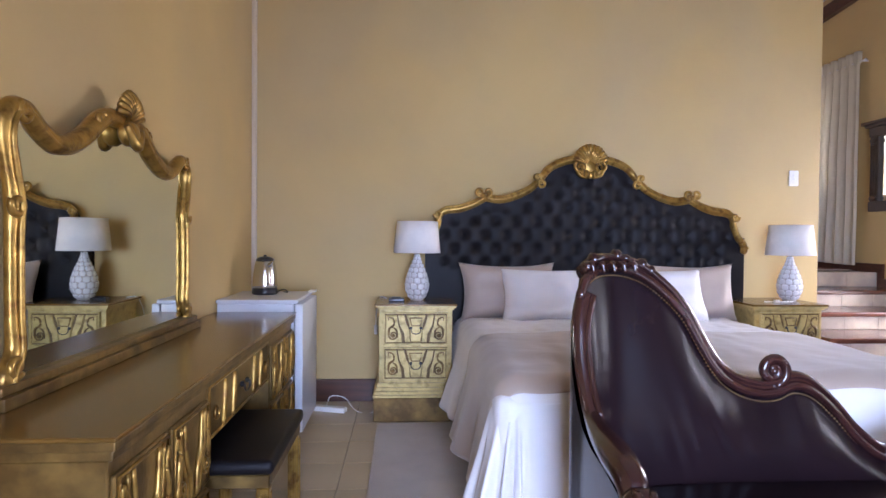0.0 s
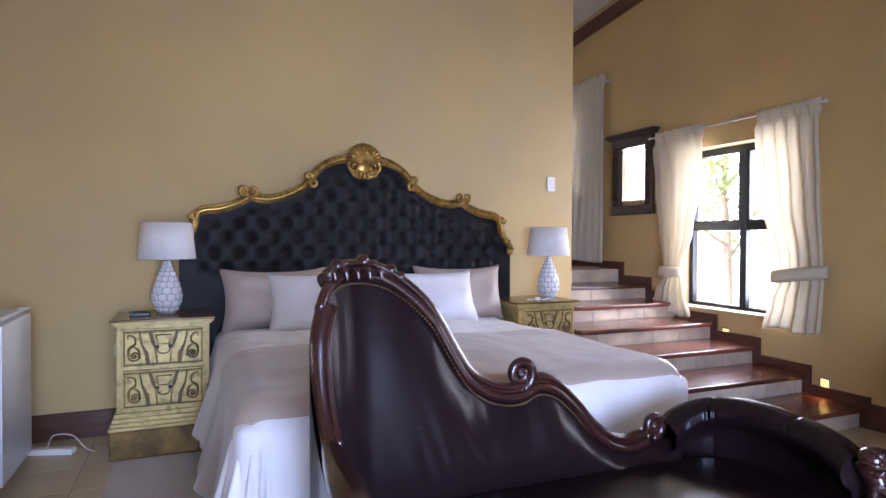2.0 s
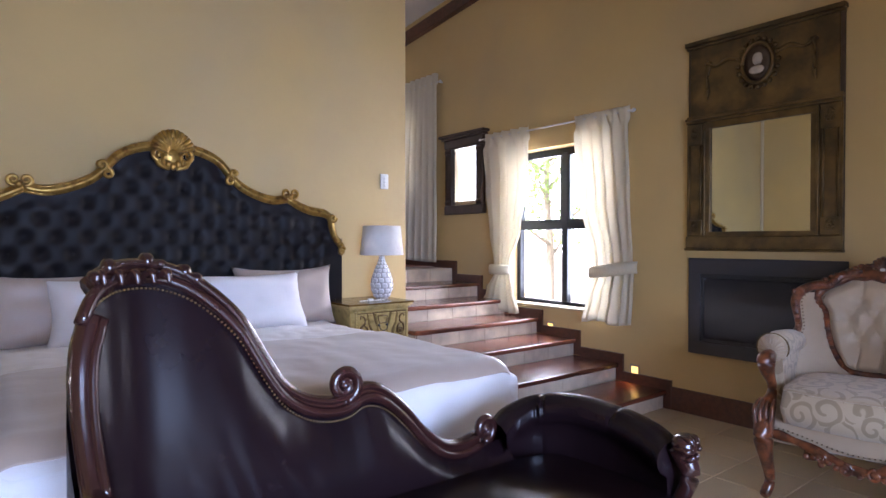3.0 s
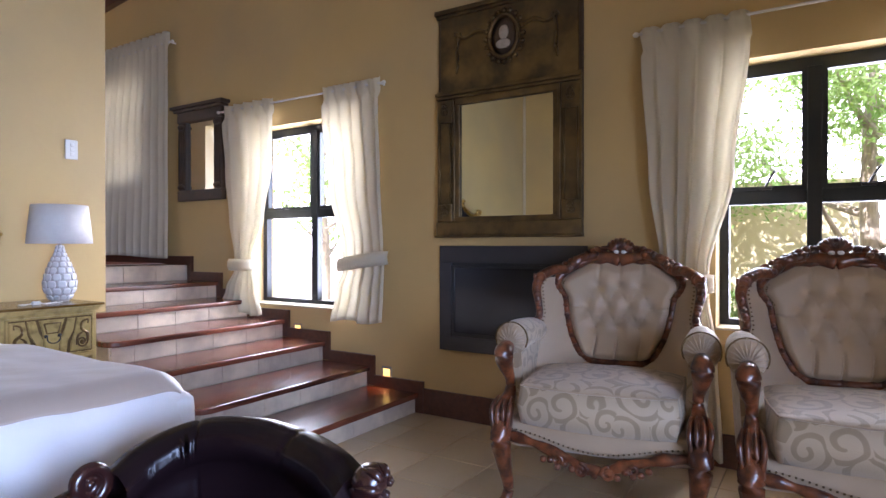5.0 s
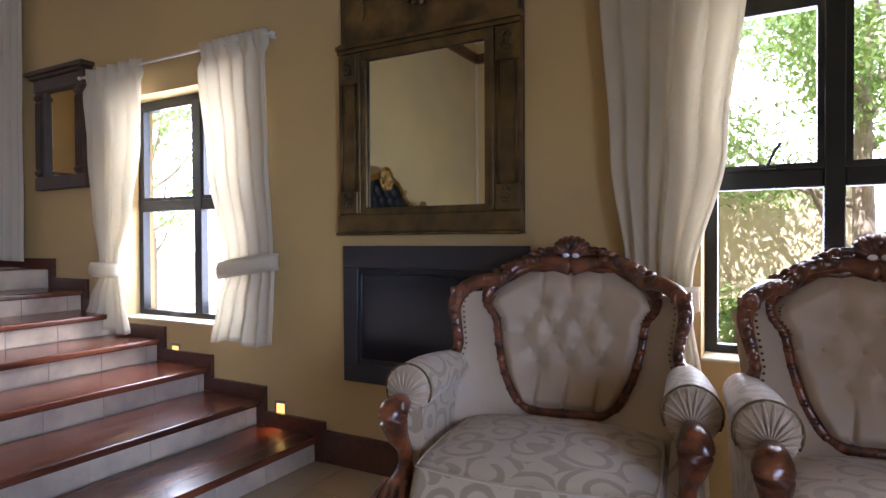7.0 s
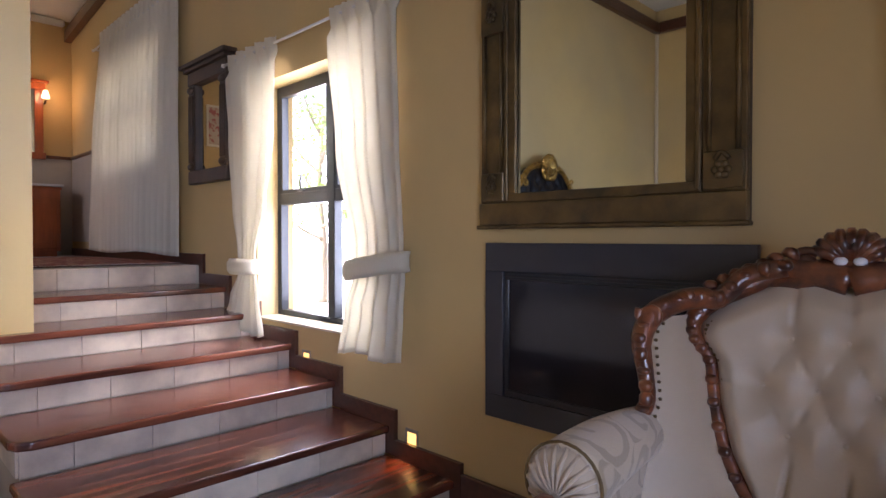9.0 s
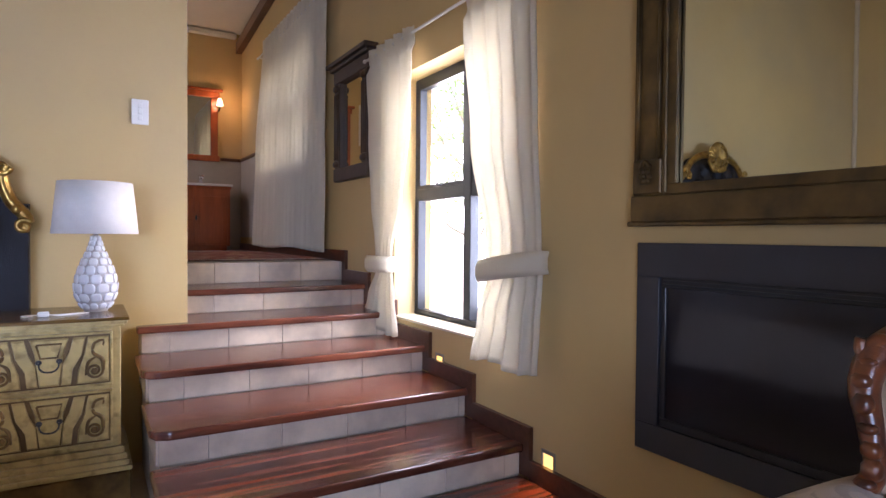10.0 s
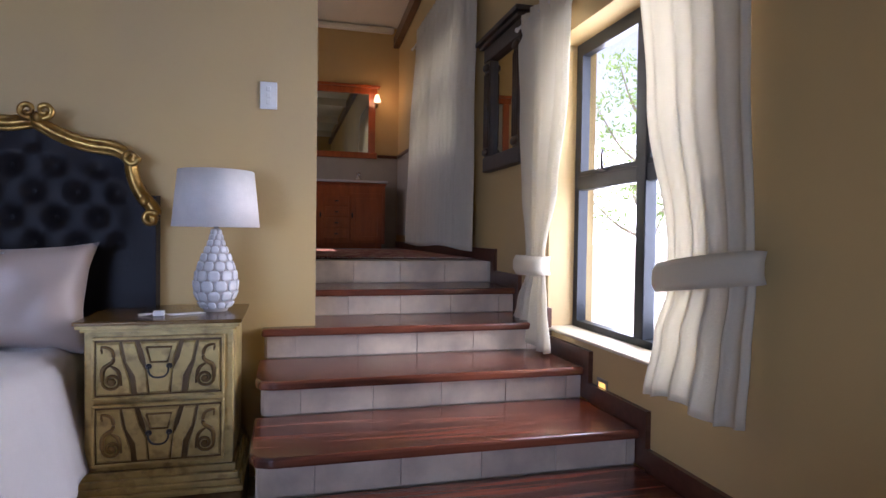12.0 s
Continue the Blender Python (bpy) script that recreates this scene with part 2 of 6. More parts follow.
def box(bm, x0, x1, y0, y1, z0, z1, bevel=0.0, seg=1):
    v = [bm.verts.new(c) for c in ((x0, y0, z0), (x1, y0, z0), (x1, y1, z0), (x0, y1, z0), (x0, y0, z1), (x1, y0, z1), (x1, y1, z1), (x0, y1, z1))]
    f = [bm.faces.new([v[i] for i in q]) for q in ((3, 2, 1, 0), (4, 5, 6, 7), (0, 1, 5, 4), (1, 2, 6, 5), (2, 3, 7, 6), (3, 0, 4, 7))]
    if bevel:
        edges = list({e for q in f for e in q.edges})
        bmesh.ops.bevel(bm, geom=edges, offset=bevel, segments=seg, affect="EDGES", profile=0.6)
    return bm


def boxes(*rows, bevel=0.0, seg=1):
    bm = bmesh.new()
    for r in rows:
        box(bm, *r, bevel=bevel, seg=seg)
    return bm


def smooth_path(pts, n=6):
    """Catmull-Rom through points of any size."""
    p = [np.array(q, float) for q in pts]
    p = [2 * p[0] - p[1]] + p + [2 * p[-1] - p[-2]]
    out = []
    for i in range(1, len(p) - 2):
        for k in range(n):
            t = k / n
            a, b, c, d = p[i - 1:i + 3]
            out.append(0.5 * (2 * b + (c - a) * t + (2 * a - 5 * b + 4 * c - d) * t * t + (3 * b - a - 3 * c + d) * t ** 3))
    out.append(p[-2])
    return out


def sweep(bm, pts, r, n=8, wide=1.0, up=(0, 0, 1), smooth=5, profile=None):
    """A tube along pts; r: a radius, or one for each point; wide: stretch across 'up'."""
    rs = list(r) if isinstance(r, (list, tuple)) else [r] * len(pts)
    rows = [(*p, q) for p, q in zip(pts, rs)]
    if smooth:
        rows = smooth_path(rows, smooth)
    rows = [np.array(q, float) for q in rows]
    rings = []
    for i, q in enumerate(rows):
        t = Vector(rows[min(i + 1, len(rows) - 1)][:3] - rows[max(i - 1, 0)][:3])
        if t.length < 1e-9:
            t = Vector((0, 0, 1))
        t.normalize()
        s = t.cross(Vector(up))
        s = s.normalized() if s.length > 1e-3 else t.orthogonal().normalized()
        u = s.cross(t)
        ring = []
        for k in range(n):
            a = 2 * math.pi * k / n
            w = profile[k] if profile else 1
            ring.append(bm.verts.new(Vector(q[:3]) + float(q[3]) * w * (s * math.cos(a) * wide + u * math.sin(a))))
        rings.append(ring)
    for a, b in zip(rings, rings[1:]):
        for k in range(n):
            bm.faces.new((a[k], a[(k + 1) % n], b[(k + 1) % n], b[k]))
    bm.faces.new(list(reversed(rings[0])))
    bm.faces.new(rings[-1])
    return bm


def lathe(bm, profile, n=24, centre=(0, 0, 0)):
    rings = []
    for r, z in profile:
        rings.append([bm.verts.new((centre[0] + r * math.cos(2 * math.pi * k / n), centre[1] + r * math.sin(2 * math.pi * k / n), centre[2] + z)) for k in range(n)])
    for a, b in zip(rings, rings[1:]):
        for k in range(n):
            bm.faces.new((a[k], a[(k + 1) % n], b[(k + 1) % n], b[k]))
    bm.faces.new(list(reversed(rings[0])))
    bm.faces.new(rings[-1])
    return bm


def grid(bm, nu, nv, f, flip=False):
    rows = [[bm.verts.new(f(i / nu, j / nv)) for i in range(nu + 1)] for j in range(nv + 1)]
    for j in range(nv):
        for i in range(nu):
            q = (rows[j][i], rows[j][i + 1], rows[j + 1][i + 1], rows[j + 1][i])
            bm.faces.new(tuple(reversed(q)) if flip else q)
    return rows


def blob(bm, centre, size, n=10, e=1.0, turn=None):
    """A rounded lump: an ellipsoid whose corners square up as e falls."""
    def pw(a):
        return math.copysign(abs(a) ** e, a)
    c, s = Vector(centre), size
    rings = []
    for j in range(1, n):
        b = -math.pi / 2 + math.pi * j / n
        ring = []
        for k in range(n * 2):
            a = math.pi * k / n
            v = Vector((s[0] * pw(math.cos(b)) * pw(math.cos(a)), s[1] * pw(math.cos(b)) * pw(math.sin(a)), s[2] * pw(math.sin(b))))
            ring.append(bm.verts.new(c + (turn @ v if turn else v)))
        rings.append(ring)
    for a, b in zip(rings, rings[1:]):
        for k in range(n * 2):
            bm.faces.new((a[k], a[(k + 1) % (n * 2)], b[(k + 1) % (n * 2)], b[k]))
    bm.faces.new(list(reversed(rings[0])))
    bm.faces.new(rings[-1])
    return bm


def spiral(cx, cz, y, r0, turns, start, hand=1, n=14, r1=0.008):
    """Points of a scroll in the plane of x and z, from its outside in."""
    out = []
    for i in range(n):
        t = i / (n - 1)
        a, r = start + hand * 2 * math.pi * turns * t, r0 + (r1 - r0) * t
        out.append((cx + r * math.cos(a), y, cz + r * math.sin(a)))
    return out


def lerp_table(rows, z):
    """Rows of (key, values...), ordered by key: the values at z."""
    if z <= rows[0][0]:
        return rows[0][1:]
    for a, b in zip(rows, rows[1:]):
        if z <= b[0]:
            t = (z - a[0]) / (b[0] - a[0])
            t = t * t * (3 - 2 * t)
            return tuple(p + (q - p) * t for p, q in zip(a[1:], b[1:]))
    return rows[-1][1:]


# ---- the structure ----
XW, XE, YB, XC, YS, YN, ZC = 0.84, 6.45, 4.93, 5.29, -1.6, 9.1, 4.05
RISE, PLAT = 0.138, 0.966
FRONTS = (3.15, 3.57, 4.0, 4.43, 4.85, 5.25, 5.66)


def wall_x(name, x0, x1, y0, y1, z0, z1, holes, label=""):
    """A wall along y with openings (y0, y1, z0, z1), in order of y."""
    bm, y = bmesh.new(), y0
    for a, b, c, d in holes:
        box(bm, x0, x1, y, a, z0, z1)
        box(bm, x0, x1, a, b, z0, c)
        box(bm, x0, x1, a, b, d, z1)
        y = b
    box(bm, x0, x1, y, y1, z0, z1)
    bmesh.ops.remove_doubles(bm, verts=bm.verts, dist=1e-5)
    return part(name, bm, PLASTER, label=label, kind="structure")


W1, W2, W3 = (3.68, 4.87, 0.655, 2.10), (0.44, 1.31, 0.70, 2.07), (6.35, 8.0, 1.75, 2.78)
wall_x("wall_east", XE, XE + 0.25, YS, YN, -0.2, 4.3, (W2, W1, W3))
wall_x("wall_west", XW - 0.2, XW, YS, YB, -0.2, 4.3, ())
part("wall_bed", boxes((XW - 0.2, XC, YB, YB + 0.22, -0.2, 4.3)), PLASTER, kind="structure")
part("wall_bathroom_west", boxes((4.0, 4.2, YB + 0.22, 7.5, 0.5, 4.3), (4.0, 4.2, 8.5, YN, 0.5, 4.3), (4.0, 4.2, 7.5, 8.5, 0.5, 1.9), (4.0, 4.2, 7.5, 8.5, 2.9, 4.3)), CEIL, kind="structure")
part("wall_north", boxes((4.0, XE + 0.25, YN, YN + 0.2, -0.2, 4.3)), PLASTER, kind="structure")
part("wall_south", boxes((XW - 0.2, 1.6, YS - 0.2, YS, -0.2, 4.3), (3.6, XE + 0.25, YS - 0.2, YS, -0.2, 4.3), (1.6, 3.6, YS - 0.2, YS, 2.15, 4.3)), PLASTER, kind="structure")
part("ceiling", boxes((XW - 0.2, XE + 0.25, YS - 0.2, 5.2, ZC, ZC + 0.15)), CEIL, kind="structure")
bm = boxes((3.9, XE + 0.25, 5.2, YN + 0.2, 0, 0.15))
for v in bm.verts:
    v.co.z += 3.95 - 0.102 * (v.co.y - 5.2)
part("ceiling", bm, CEIL, kind="structure")
part("ceiling_edge", boxes((3.9, XE + 0.25, 5.2, 5.215, 3.9, ZC)), CEIL, kind="structure")
part("floor", boxes((XW - 0.2, XE + 0.25, YS - 0.2, YB, -0.15, -0.012)), GROUT, kind="structure")
part("platform_floor", boxes((4.2, XE, 6.0, YN, 0.8, PLAT)), DARKWOOD, kind="structure")
BEAM_Z = 3.62
bm = boxes((XE - 0.07, XE, YS, 5.2, 0, 0.13), (XE - 0.07, XE, 5.2, YN, 0, 0.13), bevel=0.004)
for v in bm.verts:
    v.co.z += 3.72 - 0.102 * max(0, v.co.y - 5.2)
part("wall_plate_beam", bm, DARKWOOD, kind="structure")
part("wall_plate_beam", boxes((XW, XW + 0.07, YS, YB - 0.07, 3.75, 3.88), bevel=0.006), DARKWOOD, kind="structure")
part("wall_plate_beam", boxes((XW, XC - 0.3, YB - 0.07, YB, 3.75, 3.88), bevel=0.006), DARKWOOD, kind="structure")
part("cornice", boxes((4.2, XE - 0.07, YN - 0.06, YN, 3.475, 3.55), bevel=0.02), CEIL, kind="structure")


def skirting(name, x0, x1, y0, y1, z0, h=0.17):
    part(name, boxes((x0, x1, y0, y1, z0, z0 + h), bevel=0.004), DARKWOOD, kind="structure")


skirting("baseboard", XE - 0.022, XE, YS, 3.15 - 0.03, 0)
skirting("baseboard", XW, XC - 0.34, YB - 0.02, YB, 0)
skirting("baseboard", XW, XW + 0.02, YS, YB - 0.02, 0)


# ---- the stairs ----
stairs = thing("staircase", "wide staircase with polished red hardwood treads and travertine risers, climbing to a platform", "staircase", (0, 0, 0), kind="structure")


def tread(i):
    x0, x1 = 5.04, XE - 0.024
    y0 = FRONTS[i]
    y1 = FRONTS[i + 1] + 0.025
    z = RISE * (i + 1)
    if i == 4:
        y1 = 5.28
    bm = bmesh.new()
    c = 0.07
    left = 5.04 if i < 4 else (5.05 if i == 4 else XC + 0.004)
    if i == 4:
        outline = [(left, y0), (x1, y0), (x1, y1), (XC + 0.004, y1), (XC + 0.004, YB - 0.003), (left, YB - 0.003)]
    elif i < 4:
        outline = [(left + c, y0), (x1, y0), (x1, y1), (left, y1), (left, y0 + c), (left + 0.02, y0 + 0.02)]
    else:
        outline = [(left, y0), (x1, y0), (x1, y1), (left, y1)]
    lo = [bm.verts.new((*p, z - 0.036)) for p in outline]
    hi = [bm.verts.new((*p, z)) for p in outline]
    bm.faces.new(list(reversed(lo)))
    bm.faces.new(hi)
    n = len(outline)
    for k in range(n):
        bm.faces.new((lo[k], lo[(k + 1) % n], hi[(k + 1) % n], hi[k]))
    bmesh.ops.bevel(bm, geom=list(bm.edges), offset=0.010, segments=2, affect="EDGES", profile=0.5)
    part("tread", bm, TREAD, stairs)


for i in range(6):
    tread(i)
cores = bmesh.new()
for i in range(6):
    left = 5.075 if i < 4 else (5.08 if i == 4 else XC + 0.01)
    top = RISE * (i + 1) - 0.036
    y1 = FRONTS[i + 1] + 0.03
    if i == 4:
        box(cores, left, XE - 0.024, FRONTS[i] + 0.04, YB - 0.004, 0, top)
        box(cores, XC + 0.01, XE - 0.024, YB - 0.004, y1, 0, top)
    else:
        box(cores, left, XE - 0.024, FRONTS[i] + 0.04, y1, 0, top)
box(cores, 4.2, XE, FRONTS[6] + 0.035, 6.0, 0, PLAT - 0.008)
part("stair_core", cores, mat("stair_render", (0.45, 0.38, 0.28), 0.7, var=0.08, bump=0.1), stairs)


def riser_tiles():
    rnd = random.Random(4)
    for i in range(7):
        left = 5.07 if i < 5 else XC + 0.012
        z0, z1 = RISE * i + 0.002, RISE * (i + 1) - (0.038 if i < 6 else 0.004)
        x = left
        while x < XE - 0.05:
            w = min(0.285, XE - 0.026 - x) if x > left else rnd.uniform(0.12, 0.26)
            y = FRONTS[i] + (0.028 if i < 6 else 0.02)
            part("riser_tile", boxes((x + 0.001, x + w - 0.001, y, y + 0.014, z0, z1), bevel=0.0015), RISER, stairs)
            x += w
        if i < 5:
            y0, y1 = FRONTS[i] + 0.045, FRONTS[i + 1] + 0.02 if i < 4 else YB - 0.006
            part("riser_tile", boxes((5.062, 5.074, y0, y1, z0, z1), bevel=0.0015), RISER, stairs)


# stepped wall string beside the stairs
def string():
    h, bm = 0.075, bmesh.new()
    a, b = XE - 0.022, XE - 0.001
    for i in range(7):
        y0 = FRONTS[i] - 0.03
        y1 = FRONTS[i + 1] - 0.03 if i < 6 else YN - 0.02
        z = RISE * (i + 1)
        box(bm, a, b, y0, y1, z - RISE if i else 0, z + h)
    part("baseboard", bm, DARKWOOD, label="stepped mahogany skirting beside the stairs", kind="structure")


string()


# ---- windows ----
def window(name, y0, y1, z0, z1, ym, zm, label):
    w = thing(name, label, "window", (XE + 0.14, 0, 0), kind="structure")
    t, d = 0.045, 0.05
    fr_ = boxes((0, d, y0, y0 + t, z0, z1), (0, d, y1 - t, y1, z0, z1), (0, d, y0 + t, y1 - t, z1 - t, z1), (0, d, y0 + t, y1 - t, z0, z0 + t))
    part("window_frame", fr_, FRAMEBLACK, w)
    part("window_bars", boxes((-0.012, d - 0.004, ym - 0.033, ym + 0.033, z0 + t, z1 - t), (-0.008, d - 0.006, y0 + t, ym - 0.033, zm - 0.035, zm + 0.035),
                              (-0.008, d - 0.006, ym + 0.033, y1 - t, zm - 0.035, zm + 0.035), bevel=0.004), FRAMEBLACK, w)
    sashes = bmesh.new()
    for a, b in ((y0 + t, ym - 0.033), (ym + 0.033, y1 - t)):
        for p, q, r, s in ((a, a + 0.022, zm + 0.035, z1 - t), (b - 0.022, b, zm + 0.035, z1 - t), (a + 0.022, b - 0.022, z1 - t - 0.022, z1 - t), (a + 0.022, b - 0.022, zm + 0.035, zm + 0.057)):
            box(sashes, -0.004, d - 0.01, p, q, r, s)
    part("sash", sashes, FRAMEBLACK, w)
    for a, b in ((y0 + t, ym - 0.033), (ym + 0.033, y1 - t)):
        for c, e in ((z0 + t, zm - 0.035), (zm + 0.035, z1 - t)):
            pane = part("pane", boxes((d * 0.5, d * 0.5 + 0.004, a, b, c, e)), GLASS, w)
            pane.visible_shadow = False
    for a in ((y0 + ym) / 2, (y1 + ym) / 2):
        bm = boxes((-0.03, -0.004, a - 0.03, a + 0.03, zm + 0.038, zm + 0.05), bevel=0.002)
        sweep(bm, ((-0.02, a, zm + 0.05), (-0.035, a - 0.02, zm + 0.09), (-0.045, a - 0.045, zm + 0.13)), 0.006, 6)
        part("window_handle", bm, BLACK, w)
    part("window_sill", boxes((-0.155, 0, y0, y1, z0 - 0.0, z0 + 0.014), bevel=0.004), mat("sill_paint", (0.62, 0.54, 0.38), 0.6, var=0.05), w)
    return w


window("window_1", *W1, 4.265, 1.395, "dark aluminium casement window with four panes beside the stairs")
window("window_2", *W2, 0.88, 1.38, "dark aluminium casement window with four panes looking on shrubs")
window("window_3", *W3, 7.2, 2.25, "dark aluminium window almost hidden behind a long closed curtain")


# ---- outside ----
HAZE = glowing("pale_hazy_sky", (0.90, 0.95, 1.0), 1.0)
part("backdrop", boxes((60.0, 60.5, -80.0, 140.0, -0.25, 18.0)), HAZE, kind="structure")
part("ground", boxes((-300, 300, -300, 300, -0.4, -0.25)), GROUND, kind="structure")
part("garden_wall", boxes((10.4, 10.6, 0.45, 5.5, -0.25, 1.75), (10.36, 10.64, 0.45, 5.5, 1.75, 1.82)), GARDENWALL, kind="structure")
part("pavement", boxes((XE + 0.25, 8.3, -6, 4.5, -0.25, -0.2), (XE + 0.25, 58.0, 4.5, 90.0, -0.25, -0.2), (10.6, 58.0, -30.0, 4.5, -0.25, -0.2)), PAVING, kind="structure")


def leaves(name, clumps, count, size, seed, parent, spread=1.0):
    rnd = np.random.RandomState(seed)
    n = count
    c = np.array([k[:3] for k in clumps])[rnd.randint(len(clumps), size=n)]
    r = np.array([k[3] for k in clumps])[rnd.randint(len(clumps), size=n)]
    d = rnd.normal(size=(n, 3))
    d /= np.linalg.norm(d, axis=1)[:, None]
    pos = c + d * (r * rnd.uniform(0.35, 1.0, n) * spread)[:, None] * np.array([1, 1, 0.75])
    a = rnd.normal(size=(n, 3))
    a /= np.linalg.norm(a, axis=1)[:, None]
    b = np.cross(a, rnd.normal(size=(n, 3)))
    b /= np.linalg.norm(b, axis=1)[:, None]
    s = (size * rnd.uniform(0.6, 1.3, n))[:, None]
    v = np.stack([pos - a * s, pos + b * s * 0.35, pos + a * s, pos - b * s * 0.35], 1).reshape(-1, 3)
    me = bpy.data.meshes.new(name)
    me.from_pydata(v.tolist(), [], np.arange(n * 4).reshape(-1, 4).tolist())
    me.materials.append(LEAF)
    ob = new(name, me)
    ob.parent = parent
    return tagged(ob, kind="stuff")


def tree(x, y, h, seed, crown, count=9000, label="green garden tree with a forked grey trunk", base=-0.25, bare=0, leaf=0.055):
    rnd = random.Random(seed)
    t = thing("tree", label, "tree", (x, y, base))
    bm, clumps = bmesh.new(), []
    sweep(bm, ((0, 0, 0), (0.05, 0.03, h * 0.25), (-0.03, 0.06, h * 0.5), (0.05, 0, h * 0.8)), (0.11, 0.085, 0.06, 0.02), 8)
    for k in range(11):
        a, z = k * 2.4 + rnd.uniform(0, 1), h * (0.22 + 0.055 * k)
        l = crown * rnd.uniform(0.6, 1.0)
        e = (l * math.cos(a), l * math.sin(a), z + h * rnd.uniform(0.1, 0.25))
        sweep(bm, ((0, 0, z), (e[0] * 0.5, e[1] * 0.5, z + (e[2] - z) * 0.35), e), (0.045, 0.028, 0.008), 6)
        if k < bare:
            continue
        clumps += [(*e, crown * 0.42), (e[0] * 0.6, e[1] * 0.6, (z + e[2]) / 2, crown * 0.36)]
    part("trunk", bm, BARK, t, smooth=True)
    leaves("crown", clumps, count, leaf, seed, t)
    return t


tree(9.3, 0.45, 4.2, 1, 1.3, 15000, bare=3, leaf=0.032)
tree(9.6, 2.3, 4.6, 2, 1.4, 17000, leaf=0.033)
tree(11.3, 5.6, 4.6, 3, 1.0, 3500)
tree(11.6, 8.9, 5.2, 4, 1.3, 4500)
tree(11.8, 12.2, 5.0, 7, 1.2, 3500)
tree(13.5, -2.0, 6.5, 5, 2.3, 9000)
tree(13.0, 3.6, 5.5, 6, 2.0, 7000)
for k, (x, y) in enumerate(((9.4, 1.5), (9.3, -0.2), (9.7, 3.2))):
    s = thing("shrub", "dense low green garden shrub by the garden wall", "shrub", (x, y, -0.25))
    bm = bmesh.new()
    for j in range(5):
        sweep(bm, ((0, 0, 0), (0.15 * math.cos(j * 1.3), 0.15 * math.sin(j * 1.3), 0.4), (0.35 * math.cos(j * 1.3), 0.35 * math.sin(j * 1.3), 0.9)), (0.02, 0.014, 0.005), 5)
    part("stems", bm, BARK, s)
    leaves("foliage", [(0.35 * math.cos(j * 1.3), 0.35 * math.sin(j * 1.3), 0.22 + 0.11 * j, 0.36) for j in range(6)], 5000, 0.034, 30 + k, s)


# ---- curtains ----
def curtain(name, rows, x, pleats, label, depth=0.035, seed=1, tie=None, nz=60):
    """rows: (z, y at one edge, y at the other, fold depth)."""
    c = thing(name, label, "curtain", (x, 0, 0))
    rows = sorted(rows)
    z0, z1 = rows[0][0], rows[-1][0]
    rnd = random.Random(seed)
    ph = [rnd.uniform(-0.5, 0.5) for _ in range(pleats + 2)]
    amp = [rnd.uniform(0.55, 1.2) for _ in range(pleats + 2)]

    def f(u, v):
        z = z0 + (z1 - z0) * v
        a, b, d = lerp_table(rows, z)
        p = max(0.0, min(pleats, (u + 0.30 / pleats * noise.noise(Vector((u * 5, z * 0.5, seed * 3)))  * math.sin(math.pi * u)) * pleats))
        k = int(p)
        if z > z1 - 0.13:
            p = u * pleats
            k = int(p)
            t = abs(2 * (p - k) - 1)
            pin = math.exp(-(t / 0.42) ** 2) * (0.65 + 0.35 * math.cos(6 * math.pi * (p - k)))
            fade = min(1.0, (z - (z1 - 0.13)) / 0.03)
            w = math.sin(2 * math.pi * p + ph[k] * math.sin(math.pi * (p - k)) * (1 - v))
            x1 = -0.022 - 0.040 * pin
            x0 = -d * (0.9 + 0.3 * math.copysign(abs(w) ** 0.8, w) * amp[k])
            return (x0 + (x1 - x0) * fade, a + (b - a) * (u - 0.12 / pleats * math.sin(2 * math.pi * p) * fade), z + 0.006 * math.sin(2 * math.pi * p + seed))
        w = math.sin(2 * math.pi * p + ph[k] * math.sin(math.pi * (p - k)) * (1 - v))
        w = math.copysign(abs(w) ** 0.8, w)
        m = amp[k] * math.sin(math.pi * (p - k)) ** 0.3 if 0 < p - k < 1 else 0.5
        zz = z + 0.012 * math.sin(u * 9 + seed) * (1 - v)
        return (-d * (0.9 + 0.35 * w * m) + 0.012 * noise.noise(Vector((u * 4, v * 3, seed))), a + (b - a) * (u + 0.10 / pleats * math.cos(2 * math.pi * p)), zz)
    bm = bmesh.new()
    grid(bm, pleats * 12, nz, f)
    cloth = part("cloth", bm, CURTAIN, c, smooth=True)
    s = cloth.modifiers.new("thickness", "SOLIDIFY")
    s.thickness = 0.004
    if tie:
        z, a, b, d, slope = tie
        bm = bmesh.new()
        n, rings = 28, []
        for k in range(n):
            t = 2 * math.pi * k / n
            yy = (a + b) / 2 + (b - a) / 2 * 1.08 * math.cos(t)
            xx = -d * 0.95 + d * 1.15 * math.sin(t)
            zc = z + slope * math.cos(t)
            rings.append([bm.verts.new((xx, yy, zc - 0.045)), bm.verts.new((xx * 1.08 - 0.006, yy, zc - 0.02)), bm.verts.new((xx * 1.08 - 0.006, yy, zc + 0.02)), bm.verts.new((xx, yy, zc + 0.045))])
        for k in range(n):
            p, q = rings[k], rings[(k + 1) % n]
            for m in range(3):
                bm.faces.new((p[m], q[m], q[m + 1], p[m + 1]))
        t = part("tieback", bm, CURTAIN, c, smooth=True)
        s = t.modifiers.new("thickness", "SOLIDIFY")
        s.thickness = 0.006
    return c


